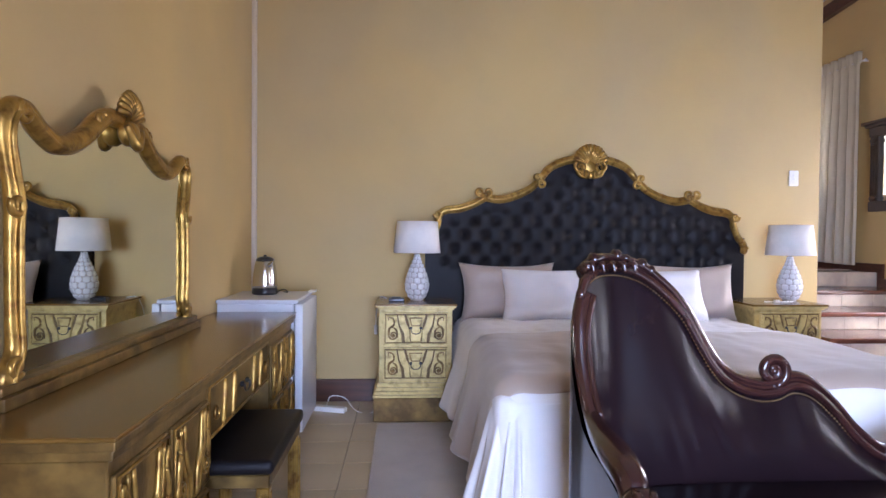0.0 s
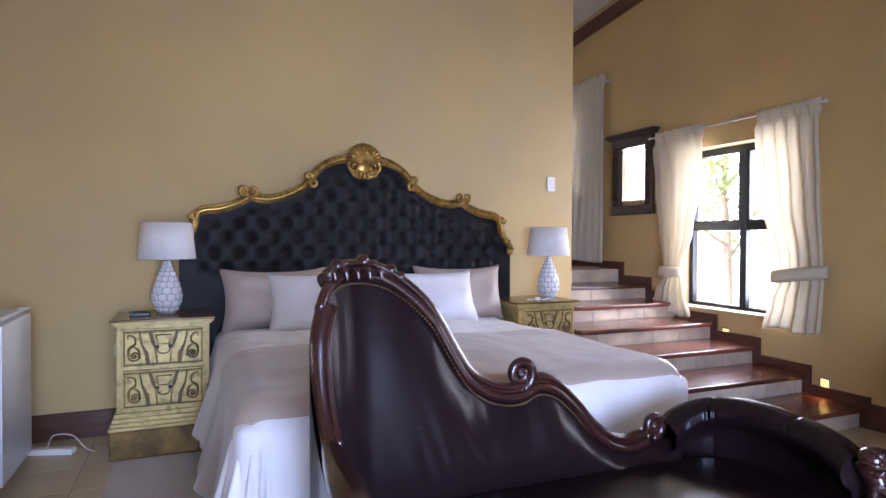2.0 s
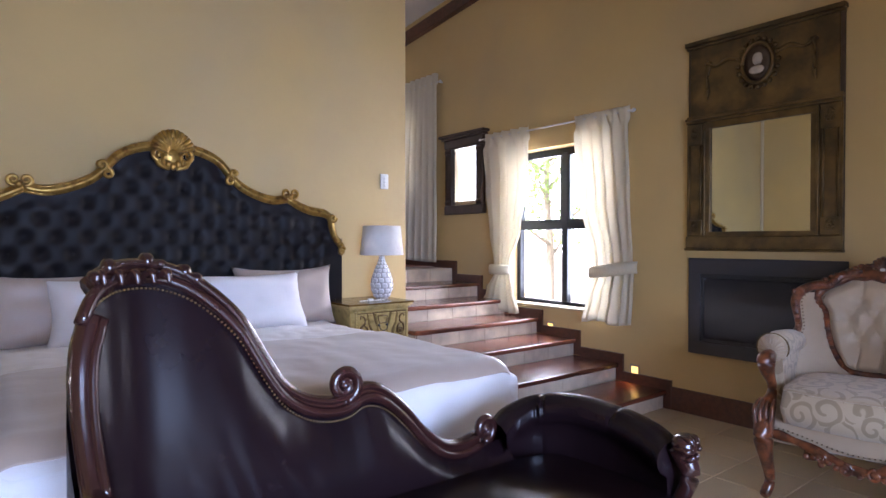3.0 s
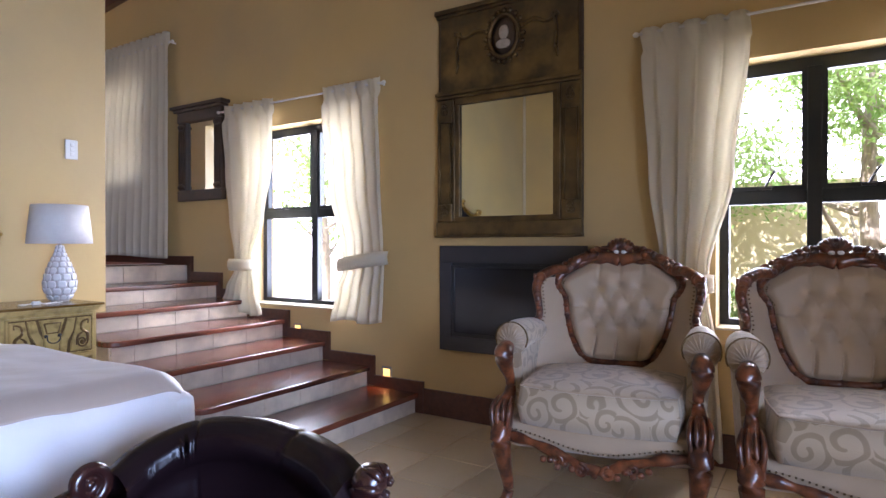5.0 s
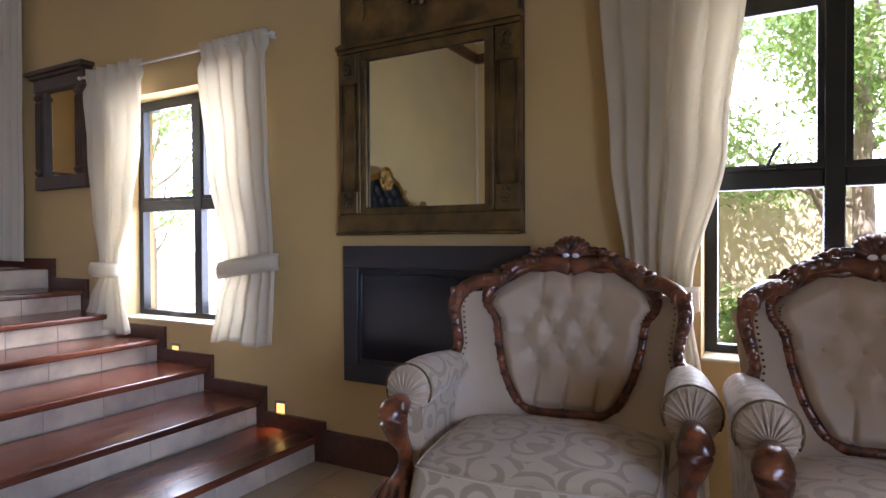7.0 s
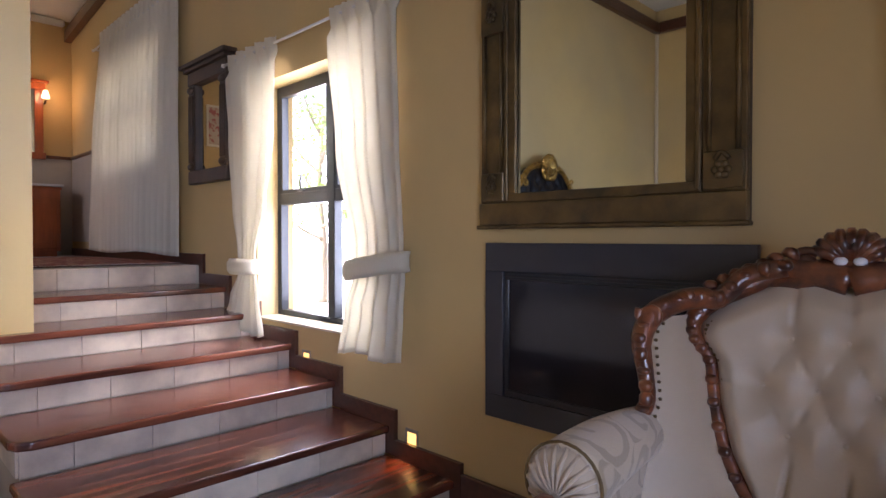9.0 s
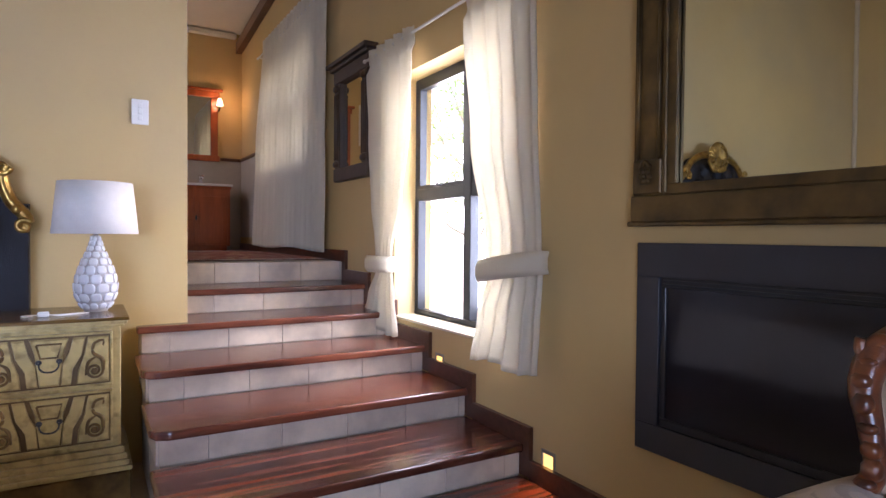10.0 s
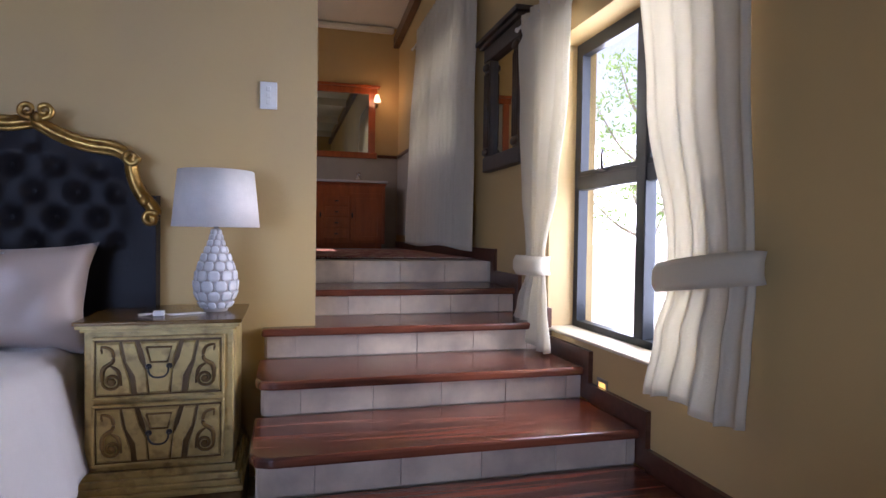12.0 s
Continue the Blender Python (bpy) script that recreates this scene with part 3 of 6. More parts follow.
X1 = XE - 0.03
curtain("curtain", ((0.58, 4.60, 5.16, 0.08), (0.78, 4.70, 5.07, 0.06), (0.95, 4.76, 4.98, 0.045), (1.04, 4.76, 4.98, 0.045), (1.35, 4.60, 5.02, 0.06), (1.8, 4.51, 5.08, 0.055), (2.15, 4.51, 5.12, 0.05), (2.31, 4.54, 5.13, 0.04)), X1, 5,
        "off-white cotton curtain tied back beside the stair window", seed=3, tie=(0.98, 4.75, 4.99, 0.06, 0.0))
curtain("curtain", ((0.59, 3.41, 3.89, 0.06), (0.80, 3.40, 3.84, 0.055), (0.98, 3.40, 3.78, 0.045), (1.08, 3.41, 3.79, 0.045), (1.6, 3.43, 3.91, 0.055), (2.15, 3.45, 3.98, 0.05), (2.31, 3.46, 4.0, 0.04)), X1, 5,
        "off-white cotton curtain tied back beside the fireplace", seed=8, tie=(1.02, 3.39, 3.79, 0.06, -0.030))
curtain("curtain", ((0.06, 1.26, 1.58, 0.07), (0.6, 1.29, 1.56, 0.06), (0.90, 1.33, 1.55, 0.05), (0.98, 1.33, 1.56, 0.05), (1.5, 1.21, 1.62, 0.06), (2.15, 1.14, 1.66, 0.05), (2.29, 1.15, 1.68, 0.04)), X1, 5,
        "full-length off-white curtain tied back between the fireplace and the armchairs", seed=11, tie=(0.94, 1.32, 1.57, 0.06, 0.0))
curtain("curtain", ((0.04, 0.10, 0.42, 0.07), (0.6, 0.12, 0.40, 0.06), (0.90, 0.15, 0.36, 0.05), (0.98, 0.15, 0.37, 0.05), (1.5, 0.10, 0.50, 0.065), (2.15, 0.02, 0.60, 0.065), (2.31, 0.0, 0.62, 0.05)), X1, 6,
        "full-length off-white curtain tied back behind the second armchair", seed=14, tie=(0.94, 0.13, 0.38, 0.06, 0.0))
curtain("curtain", ((1.03, 5.88, 8.15, 0.06), (2.0, 5.88, 8.05, 0.055), (3.10, 5.90, 7.80, 0.04)), X1, 18,
        "long closed off-white curtain hanging above the upper platform", seed=17)


def rod(y0, y1, z):
    r = thing("curtain_rod", "slim white metal curtain rod with small end knobs", "curtain rod", (X1 - 0.03, 0, z))
    bm = bmesh.new()
    sweep(bm, ((0, y0, 0), (0, y1, 0)), 0.008, 8, smooth=0)
    part("pole", bm, PLASTIC, r, smooth=True)
    for y in (y0, y1):
        part("knob", blob(bmesh.new(), (0, y, 0), (0.014, 0.018, 0.014), 6), PLASTIC, r, smooth=True)
        part("bracket", boxes((0, 0.06, y - 0.006 + (0.04 if y == y0 else -0.04), y + 0.006 + (0.04 if y == y0 else -0.04), -0.006, 0.006)), PLASTIC, r)


rod(3.42, 5.20, 2.27)
rod(-0.05, 1.70, 2.27)
rod(5.85, 8.05, 3.0)


# ---- the bed ----
BX, BZ = 3.38, 0.68
OUT = ((0.0, 1.86), (0.12, 1.855), (0.22, 1.83), (0.31, 1.78), (0.38, 1.70), (0.45, 1.63), (0.56, 1.575), (0.68, 1.545), (0.79, 1.56), (0.88, 1.51),
       (0.98, 1.475), (1.09, 1.46), (1.14, 1.42), (1.15, 1.36), (1.18, 1.28), (1.23, 1.22), (1.235, 1.17))


def outline(dx):
    return lerp_table(OUT[:-3], abs(dx))[0] if abs(dx) < 1.17 else 1.28


def tuft(x, z, sx, sz, depth, width):
    """Depth of deep-buttoned leather at x, z: button rows every sz, staggered."""
    best, crease = 9, 9
    r = z / sz
    for j in (math.floor(r), math.floor(r) + 1):
        off = 0.5 * (j % 2)
        i = round(x / sx - off)
        d = math.hypot(x - (i + off) * sx, z - j * sz)
        best = min(best, d)
    a, b = x / sx, z / (2 * sz)
    for q in (a + b, a - b):
        crease = min(crease, abs(q - round(q)) * sx)
    return depth * (math.exp(-(best / width) ** 2) + 0.16 * math.exp(-(crease / (width * 0.45)) ** 2))


headboard = thing("headboard", "deep-buttoned black leather headboard with a carved gilded crest rail", "headboard", (BX, 4.90, 0))


def hb(u, v):
    x = -1.24 + 2.48 * u
    z = 0.35 + (outline(x) - 0.01 - 0.35) * v
    inside = 1 if 1.02 < z and abs(x) < 1.12 else 0
    e = min(1, max(0, (outline(x) - z - 0.04) / 0.08)) * min(1, max(0, (z - 1.02) / 0.05)) * min(1, max(0, (1.16 - abs(x)) / 0.08))
    return (x, -0.07 + (tuft(x, z - 0.02, 0.157, 0.105, 0.026, 0.035) - 0.012) * e - 0.006 * noise.noise(Vector((x * 5, z * 5, 0))), z)


bm = bmesh.new()
grid(bm, 190, 90, hb)
part("tufted_panel", bm, BLACKLEATHER, headboard, smooth=True)
bm = bmesh.new()
grid(bm, 60, 2, lambda u, v: (-1.24 + 2.48 * u, 0.025, 0.0 + (outline(-1.24 + 2.48 * u)) * v), flip=True)
for k in range(60):
    x0, x1 = -1.24 + 2.48 * k / 60, -1.24 + 2.48 * (k + 1) / 60
    q = [bm.verts.new(c) for c in ((x0, -0.07, outline(x0) - 0.01), (x1, -0.07, outline(x1) - 0.01), (x1, 0.025, outline(x1)), (x0, 0.025, outline(x0)))]
    bm.faces.new(q)
for s in (-1, 1):
    q = [bm.verts.new((s * 1.24, y, z)) for y, z in ((-0.07, 0), (0.025, 0), (0.025, 1.28), (-0.07, 1.27))]
    bm.faces.new(q)
q = [bm.verts.new(c) for c in ((-1.24, -0.07, 0), (1.24, -0.07, 0), (1.24, -0.07, 0.35), (-1.24, -0.07, 0.35))]
bm.faces.new(q)
part("backing", bm, BLACKLEATHER, headboard)
for j in range(10, 19):
    z = j * 0.105 + 0.02
    for i in range(-8, 9):
        x = (i + 0.5 * (j % 2)) * 0.157
        if 1.05 < z < outline(x) - 0.07 and abs(x) < 1.1:
            bm = blob(bmesh.new(), (0, 0, 0), (0.011, 0.006, 0.011), 5)
            part("button", bm, BLACKLEATHER, headboard, smooth=True, loc=(x, -0.05, z))

for s in (-1, 1):
    bm = bmesh.new()
    for dy, dz, r in ((-0.085, 0, 0.017), (-0.078, 0.022, 0.012), (-0.078, -0.02, 0.010)):
        sweep(bm, [(s * x, dy, z + dz) for x, z in OUT[:9]], r, 8, smooth=4)
        sweep(bm, [(s * x, dy, z + dz) for x, z in OUT[8:]], r, 8, smooth=4)
    sweep(bm, [(s * x, -0.07, z) for x, z in OUT], 0.028, 8, smooth=4)
    part("crest_rail", bm, GOLD, headboard, smooth=True)
    for cx, cz, hand, st in ((0.40, 1.715, -1, -1.6), (0.775, 1.60, -1, -1.2), (0.835, 1.60, 1, 4.4), (1.15, 1.43, -1, 0), (1.225, 1.175, 1, 0.5), (0.37, 1.665, 1, 1.0)):
        bm = bmesh.new()
        pts = [(s * (p[0]), p[1], p[2]) for p in spiral(cx, cz, -0.10, 0.032, 1.25, st, hand)]
        sweep(bm, pts, [0.012] * 8 + [0.009] * 6, 7, smooth=2, up=(0, 1, 0))
        part("scroll_ornament", bm, GOLD, headboard, smooth=True)
    for cx, cz in ((0.41, 1.72), (0.81, 1.575), (1.16, 1.42), (1.20, 1.25), (1.23, 1.17)):
        part("leaf_ornament", blob(bmesh.new(), (s * cx, -0.09, cz), (0.022, 0.02, 0.026), 6), GOLD, headboard, smooth=True)
bm = bmesh.new()
for k in range(13):
    a = radians(-78 + 13 * k)
    p = [(0.012 * math.sin(a), -0.10, 1.815 + 0.012 * math.cos(a)), (0.075 * math.sin(a), -0.125, 1.825 + 0.08 * math.cos(a)), (0.13 * math.sin(a), -0.105, 1.83 + 0.135 * math.cos(a))]
    sweep(bm, p, (0.006, 0.013, 0.017), 6, smooth=3)
for s in (-1, 1):
    sweep(bm, [(s * p[0], p[1], p[2]) for p in spiral(0.075, 1.80, -0.11, 0.05, 1.4, 1.6, -1)], [0.014] * 8 + [0.010] * 6, 7, smooth=2, up=(0, 1, 0))
    sweep(bm, ((s * 0.02, -0.10, 1.72), (s * 0.08, -0.11, 1.74), (s * 0.105, -0.10, 1.80)), (0.014, 0.018, 0.010), 7)
for k in range(5):
    blob(bm, (-0.06 + 0.03 * k, -0.11, 1.735 + 0.012 * abs(k - 2)), (0.018, 0.02, 0.03), 5)
blob(bm, (0, -0.09, 1.80), (0.07, 0.03, 0.07), 8)
part("shell_crest", bm, GOLD, headboard, smooth=True)

bed = thing("bed", "large double bed with white satin duvet, tan blanket and mauve valance", "bed", (BX, 0, 0))
HWB, FOOT, HEAD = 1.03, 2.68, 4.80
part("bed_base", boxes((-HWB + 0.03, HWB - 0.03, FOOT + 0.03, HEAD, 0.03, 0.36), bevel=0.03), VALANCE, bed)
part("mattress", boxes((-HWB, HWB, FOOT, HEAD, 0.36, BZ - 0.05), bevel=0.06, seg=3), PILLOWW, bed, smooth=True)


def drape(X, Y, top, r, floor, flare, wob, seed=0):
    cx = max(-HWB + r, min(HWB - r, X))
    cy = max(FOOT + r, Y)
    d = Vector((X - cx, Y - cy))
    s = d.length
    puff = 0.03 * math.sin(math.pi * min(1, max(0, (Y - FOOT) / 2.1))) * math.cos(X * 1.3)
    wr = 0.012 * noise.noise(Vector((X * 3, Y * 3, 2))) + 0.004 * noise.noise(Vector((X * 9, Y * 7, 7)))
    rumple = min(1, max(0, (Y - 3.55) / 0.3)) if seed == 2 else 0.15
    wr += rumple * (0.016 * abs(noise.noise(Vector((X * 7 + Y * 3, Y * 6 - X * 3, 9)))) ** 0.7 - 0.006)
    if s < 1e-6:
        return (cx, cy, top + puff + wr)
    d /= s
    q = r * math.pi / 2
    if s < q:
        h, v = r * math.sin(s / r), r * (1 - math.cos(s / r))
    else:
        k = s - q
        along = X * d.y - Y * d.x
        h = r + flare * k + wob * k * (math.sin(along * 9 + seed) + 0.5 * math.sin(along * 21 + 1))
        v = r + k
    return (cx + d.x * h, cy + d.y * h, max(floor, top + puff * max(0, 1 - s / q) + wr - v))


def cloth(name, x0, x1, y0, y1, top, r, floor, flare, wob, material, label, seed=0, nx=160, ny=150):
    bm = bmesh.new()
    grid(bm, nx, ny, lambda u, v: drape(x0 + (x1 - x0) * u, y0 + (y1 - y0) * v, top, r, floor, flare, wob, seed))
    ob = part(name, bm, material, bed if name != "throw" else None, label, smooth=True)
    m = ob.modifiers.new("thickness", "SOLIDIFY")
    m.thickness, m.offset = 0.012, -1
    return ob


cloth("duvet", -HWB - 0.46, HWB + 0.36, FOOT - 0.50, 4.76, BZ, 0.11, 0.03, 0.22, 0.09, LINEN, "white satin duvet", 2)
cloth("blanket", -HWB - 0.47, HWB + 0.03, FOOT + 0.0, 3.72, BZ + 0.020, 0.122, 0.03, 0.225, 0.09, BLANKET, "smooth tan satin blanket spread over the duvet", 2.001)


def put_pillow(x, y, z, w, h, lean, yaw, material, label, seed):
    bm = bmesh.new()
    for side in (1, -1):
        def f(u, v, side=side):
            a, b = 2 * u - 1, 2 * v - 1
            px = a * w / 2 * (1 - 0.11 * (1 - b * b) * abs(a) ** 3)
            pz = b * h / 2 * (1 - 0.17 * (1 - a * a) * abs(b) ** 3)
            th = 0.11 * max(0, (1 - a ** 4) * (1 - b ** 4)) ** 0.55
            th *= 1 + 0.2 * noise.noise(Vector((a * 2.2, b * 2.2, seed + side)))
            return (px, -side * th, pz + h / 2)
        grid(bm, 28, 22, f, flip=side < 0)
    bmesh.ops.remove_doubles(bm, verts=bm.verts, dist=1e-5)
    ob = part("pillow", bm, material, None, label, smooth=True, cat="pillow")
    ob.matrix_world = pose(x, y, z, -lean, 0, yaw)
    tagged(ob, group="pillows on the bed")


put_pillow(2.74, 4.60, BZ - 0.028, 0.72, 0.44, 14, 3, PILLOWB, "taupe satin pillow leaning on the headboard", 1)
put_pillow(3.03, 4.42, BZ - 0.022, 0.76, 0.42, 24, -2, PILLOWW, "white satin pillow leaning on a taupe one", 2)
put_pillow(4.08, 4.60, BZ - 0.028, 0.72, 0.44, 14, -3, PILLOWB, "taupe satin pillow leaning on the headboard", 3)
put_pillow(3.78, 4.42, BZ - 0.022, 0.76, 0.42, 24, 2, PILLOWW, "white satin pillow leaning on a taupe one", 4)


# ---- the nightstands and their lamps ----
def drawer_front(parent, w, h, z, y):
    d = part("drawer", boxes((-w / 2, w / 2, y, y + 0.02, z, z + h), bevel=0.004), CREAMGOLD, parent)
    t = 0.010
    part("drawer_moulding", boxes((-w / 2, w / 2, y - 0.008, y, z, z + t), (-w / 2, w / 2, y - 0.008, y, z + h - t, z + h),
                                  (-w / 2, -w / 2 + t, y - 0.008, y, z + t, z + h - t), (w / 2 - t, w / 2, y - 0.008, y, z + t, z + h - t), bevel=0.002), CREAMGOLD, d)
    bm = boxes((-w / 2 + t, w / 2 - t, y - 0.0015, y, z + t, z + h - t))
    part("glaze_ground", bm, GLAZE, d)
    bm = bmesh.new()
    c = z + h / 2

    def plate(pts, out):
        a = [bm.verts.new((px * w / 2, y - 0.001, c + pz * h / 2)) for px, pz in pts]
        mx = sum(p[0] for p in pts) / len(pts)
        mz = sum(p[1] for p in pts) / len(pts)
        b = [bm.verts.new(((mx + (px - mx) * 0.90) * w / 2, y - out, c + (mz + (pz - mz) * 0.92) * h / 2)) for px, pz in pts]
        bm.faces.new(b)
        n = len(a)
        for k in range(n):
            bm.faces.new((a[k], a[(k + 1) % n], b[(k + 1) % n], b[k]))
    plate(((-0.30, 0.84), (-0.22, 0.30), (-0.15, -0.86), (0.15, -0.86), (0.22, 0.30), (0.30, 0.84)), 0.010)
    for s in (-1, 1):
        for pts in ([(0.37, 0.84), (0.30, 0.30), (0.20, -0.1), (0.17, -0.86), (0.33, -0.86), (0.36, -0.3), (0.50, 0.2), (0.56, 0.84)],
                    [(0.60, 0.84), (0.54, 0.2), (0.44, -0.4), (0.42, -0.86), (0.94, -0.86), (0.94, 0.84)]):
            pts = [(s * p, q) for p, q in pts]
            plate(pts if s > 0 else list(reversed(pts)), 0.009)
    bmesh.ops.recalc_face_normals(bm, faces=bm.faces)
    part("carved_panel", bm, CREAMGOLD, d)
    bm = bmesh.new()
    sweep(bm, [(px * w / 2, y - 0.012, c + pz * h / 2) for px, pz in ((-0.19, 0.66), (-0.13, 0.18), (0.13, 0.18), (0.19, 0.66), (-0.19, 0.66))], 0.0045, 6, smooth=0)
    part("carved_frame", bm, GOLD_DARK, d, smooth=True)
    for s in (-1, 1):
        bm = bmesh.new()
        sp = [(s * p[0], p[1], p[2]) for p in spiral(0.70 * w / 2, c - 0.40 * h / 2, y - 0.012, 0.032, 1.6, 0.4, -1)]
        sweep(bm, sp, 0.0055, 6, smooth=2, up=(0, 1, 0))
        sweep(bm, [(s * px * w / 2, y - 0.012, c + pz * h / 2) for px, pz in ((0.84, -0.4), (0.82, 0.0), (0.68, 0.25), (0.70, 0.6), (0.84, 0.70), (0.84, 0.5))], (0.007, 0.009, 0.007, 0.006, 0.005, 0.003), 6)
        sweep(bm, [(s * px * w / 2, y - 0.012, c + pz * h / 2) for px, pz in ((0.56, -0.55), (0.60, -0.1), (0.72, 0.1))], (0.004, 0.007, 0.003), 6)
        blob(bm, (s * 0.70 * w / 2, y - 0.012, c - 0.40 * h / 2), (0.012, 0.008, 0.012), 5)
        part("carved_scroll", bm, GOLD_DARK, d, smooth=True)
    bm = bmesh.new()
    for s in (-1, 1):
        blob(bm, (s * 0.034, y - 0.014, c + 0.005), (0.011, 0.006, 0.011), 5)
    sweep(bm, [(px, y - 0.026, c + pz) for px, pz in ((-0.034, 0.005), (-0.030, -0.018), (-0.014, -0.032), (0.014, -0.032), (0.030, -0.018), (0.034, 0.005))], 0.0035, 6)
    part("drawer_pull", bm, BLACK, d, smooth=True)


def nightstand(x, label):
    n = thing("nightstand", label, "nightstand", (x, 4.64, 0), group="nightstands beside the bed")
    W = 0.50
    part("body", boxes((-W / 2, W / 2, -0.215, 0.24, 0.26, 0.765), bevel=0.003), CREAMGOLD, n)
    part("plinth", boxes((-W / 2 - 0.035, W / 2 + 0.035, -0.255, 0.25, 0.0, 0.165), bevel=0.006), GOLD_DARK, n, "rubbed brown-gold plinth")
    part("plinth_moulding", boxes((-W / 2 - 0.04, W / 2 + 0.04, -0.262, 0.25, 0.165, 0.185), (-W / 2 - 0.03, W / 2 + 0.03, -0.25, 0.25, 0.185, 0.208),
                                  (-W / 2 - 0.022, W / 2 + 0.022, -0.24, 0.25, 0.208, 0.232), (-W / 2 - 0.012, W / 2 + 0.012, -0.228, 0.25, 0.232, 0.26), bevel=0.006, seg=2), CREAMGOLD, n)
    part("top_moulding", boxes((-W / 2 - 0.012, W / 2 + 0.012, -0.228, 0.245, 0.762, 0.775), (-W / 2 - 0.024, W / 2 + 0.024, -0.242, 0.248, 0.775, 0.789), bevel=0.004, seg=2), CREAMGOLD, n)
    part("top", boxes((-W / 2 - 0.03, W / 2 + 0.03, -0.25, 0.25, 0.789, 0.803), bevel=0.004, seg=2), GOLD_TOP, n, "dark bronze top")
    for z in (0.285, 0.525):
        drawer_front(n, 0.44, 0.222, z, -0.237)
    return n


nightstand(2.065, "pale gold carved two-drawer nightstand standing between bed and fridge")
nightstand(4.715, "pale gold carved two-drawer nightstand standing beside the stairs")


def bedside_lamp(x, y, label):
    l = thing("table_lamp", label, "table lamp", (x, y, 0.803), group="lamps on the nightstands")
    prof = [(0.045, 0.0), (0.050, 0.012), (0.062, 0.03), (0.080, 0.075), (0.083, 0.115), (0.074, 0.165), (0.052, 0.225), (0.030, 0.275), (0.017, 0.315), (0.015, 0.335)]
    part("lamp_base", lathe(bmesh.new(), prof, 24), CERDARK, l, "grey joint lines between petals", smooth=True)
    meshes = {}
    for j, (z, s) in enumerate(((0.026, 0.75), (0.064, 1.0), (0.104, 1.1), (0.145, 1.05), (0.184, 0.95), (0.219, 0.82), (0.250, 0.68), (0.277, 0.55), (0.300, 0.45), (0.319, 0.36))):
        r = np.interp(z, [p[1] for p in prof], [p[0] for p in prof])
        dr = np.interp(z + 0.02, [p[1] for p in prof], [p[0] for p in prof]) - np.interp(z - 0.015, [p[1] for p in prof], [p[0] for p in prof])
        tilt = math.atan2(dr, 0.035)
        count = max(5, int(2 * math.pi * r / (0.044 * max(s, 0.5))))
        hw = math.pi * r / count * 0.97
        if j not in meshes:
            bm = bmesh.new()
            blob(bm, (0, 0, 0), (0.006, hw, 0.0235 * max(0.62, s)), 5, 0.85)
            me = bpy.data.meshes.new("petal")
            bm.to_mesh(me)
            bm.free()
            for p in me.polygons:
                p.use_smooth = True
            me.materials.append(CERAMIC)
            meshes[j] = me
        for k in range(count):
            a = 360 * (k + 0.5 * (j % 2)) / count
            o = new("petal", meshes[j])
            o.parent = l
            o.matrix_basis = pose(0, 0, z, 0, 0, a) @ pose(r + 0.001, 0, 0, 0, math.degrees(tilt) + 6, 0)
    part("lamp_neck", lathe(bmesh.new(), [(0.010, 0.33), (0.010, 0.42)], 10), STEEL, l, smooth=True)
    bm = bmesh.new()
    n = 40
    rr = []
    for r, z in ((0.170, 0.342), (0.147, 0.568), (0.145, 0.568), (0.168, 0.342)):
        rr.append([bm.verts.new((r * math.cos(2 * math.pi * k / n), r * math.sin(2 * math.pi * k / n), z)) for k in range(n)])
    for i in range(4):
        a, b = rr[i], rr[(i + 1) % 4]
        for k in range(n):
            bm.faces.new((a[k], a[(k + 1) % n], b[(k + 1) % n], b[k]))
    part("lampshade", bm, SHADE, l, "white linen drum shade", smooth=True)
    return l


bedside_lamp(2.075, 4.66, "white lamp with petal-covered ceramic base beside a black dock")
bedside_lamp(4.878, 4.66, "white lamp with a petal-covered ceramic base near the light switch")


# ---- switch, pipe, cables ----
sw = thing("light_switch", "white light switch plate with three rocker switches", "light switch", (5.072, YB, 1.75))
part("plate", boxes((-0.038, 0.038, -0.010, 0, -0.062, 0.062), bevel=0.004, seg=2), PLASTIC, sw)
for z in (-0.03, 0, 0.03):
    part("rocker", boxes((-0.010, 0.010, -0.015, -0.010, z - 0.011, z + 0.011), bevel=0.002), PLASTIC, sw)
pipe = boxes((XW + 0.0, XW + 0.035, YB - 0.04, YB - 0.003, 0.17, 3.75), bevel=0.006)
tagged(part("cable_duct", pipe, mat("duct_paint", (0.60, 0.50, 0.38), 0.5, var=0.05), label="painted cable duct running up the corner"), category="cable duct")

adaptor = thing("power_adapter", "small white power adapter with looped cable on the nightstand", "power adapter", (4.69, 4.52, 0.803))
part("adapter_body", boxes((-0.02, 0.02, -0.011, 0.011, 0.001, 0.022), bevel=0.003), PLASTIC, adaptor)
bm = bmesh.new()
sweep(bm, [(-0.02, 0, 0.01), (-0.06, 0, 0.004), (-0.075, 0.03, 0.004), (-0.03, 0.05, 0.004), (0.05, 0.03, 0.004), (0.14, 0.07, 0.004)], 0.0022, 5)
sweep(bm, [(0.02, 0, 0.01), (0.05, -0.01, 0.005), (0.10, 0.02, 0.004), (0.16, 0.05, 0.004)], 0.0022, 5)
part("cable", bm, PLASTIC, adaptor)
phone = thing("telephone_dock", "small black charging dock standing on the nightstand", "charger", (1.93, 4.58, 0.803))
part("dock_body", boxes((-0.055, 0.055, -0.03, 0.03, 0, 0.022), (-0.035, 0.03, -0.012, 0.02, 0.022, 0.032), bevel=0.004), BLACK, phone)
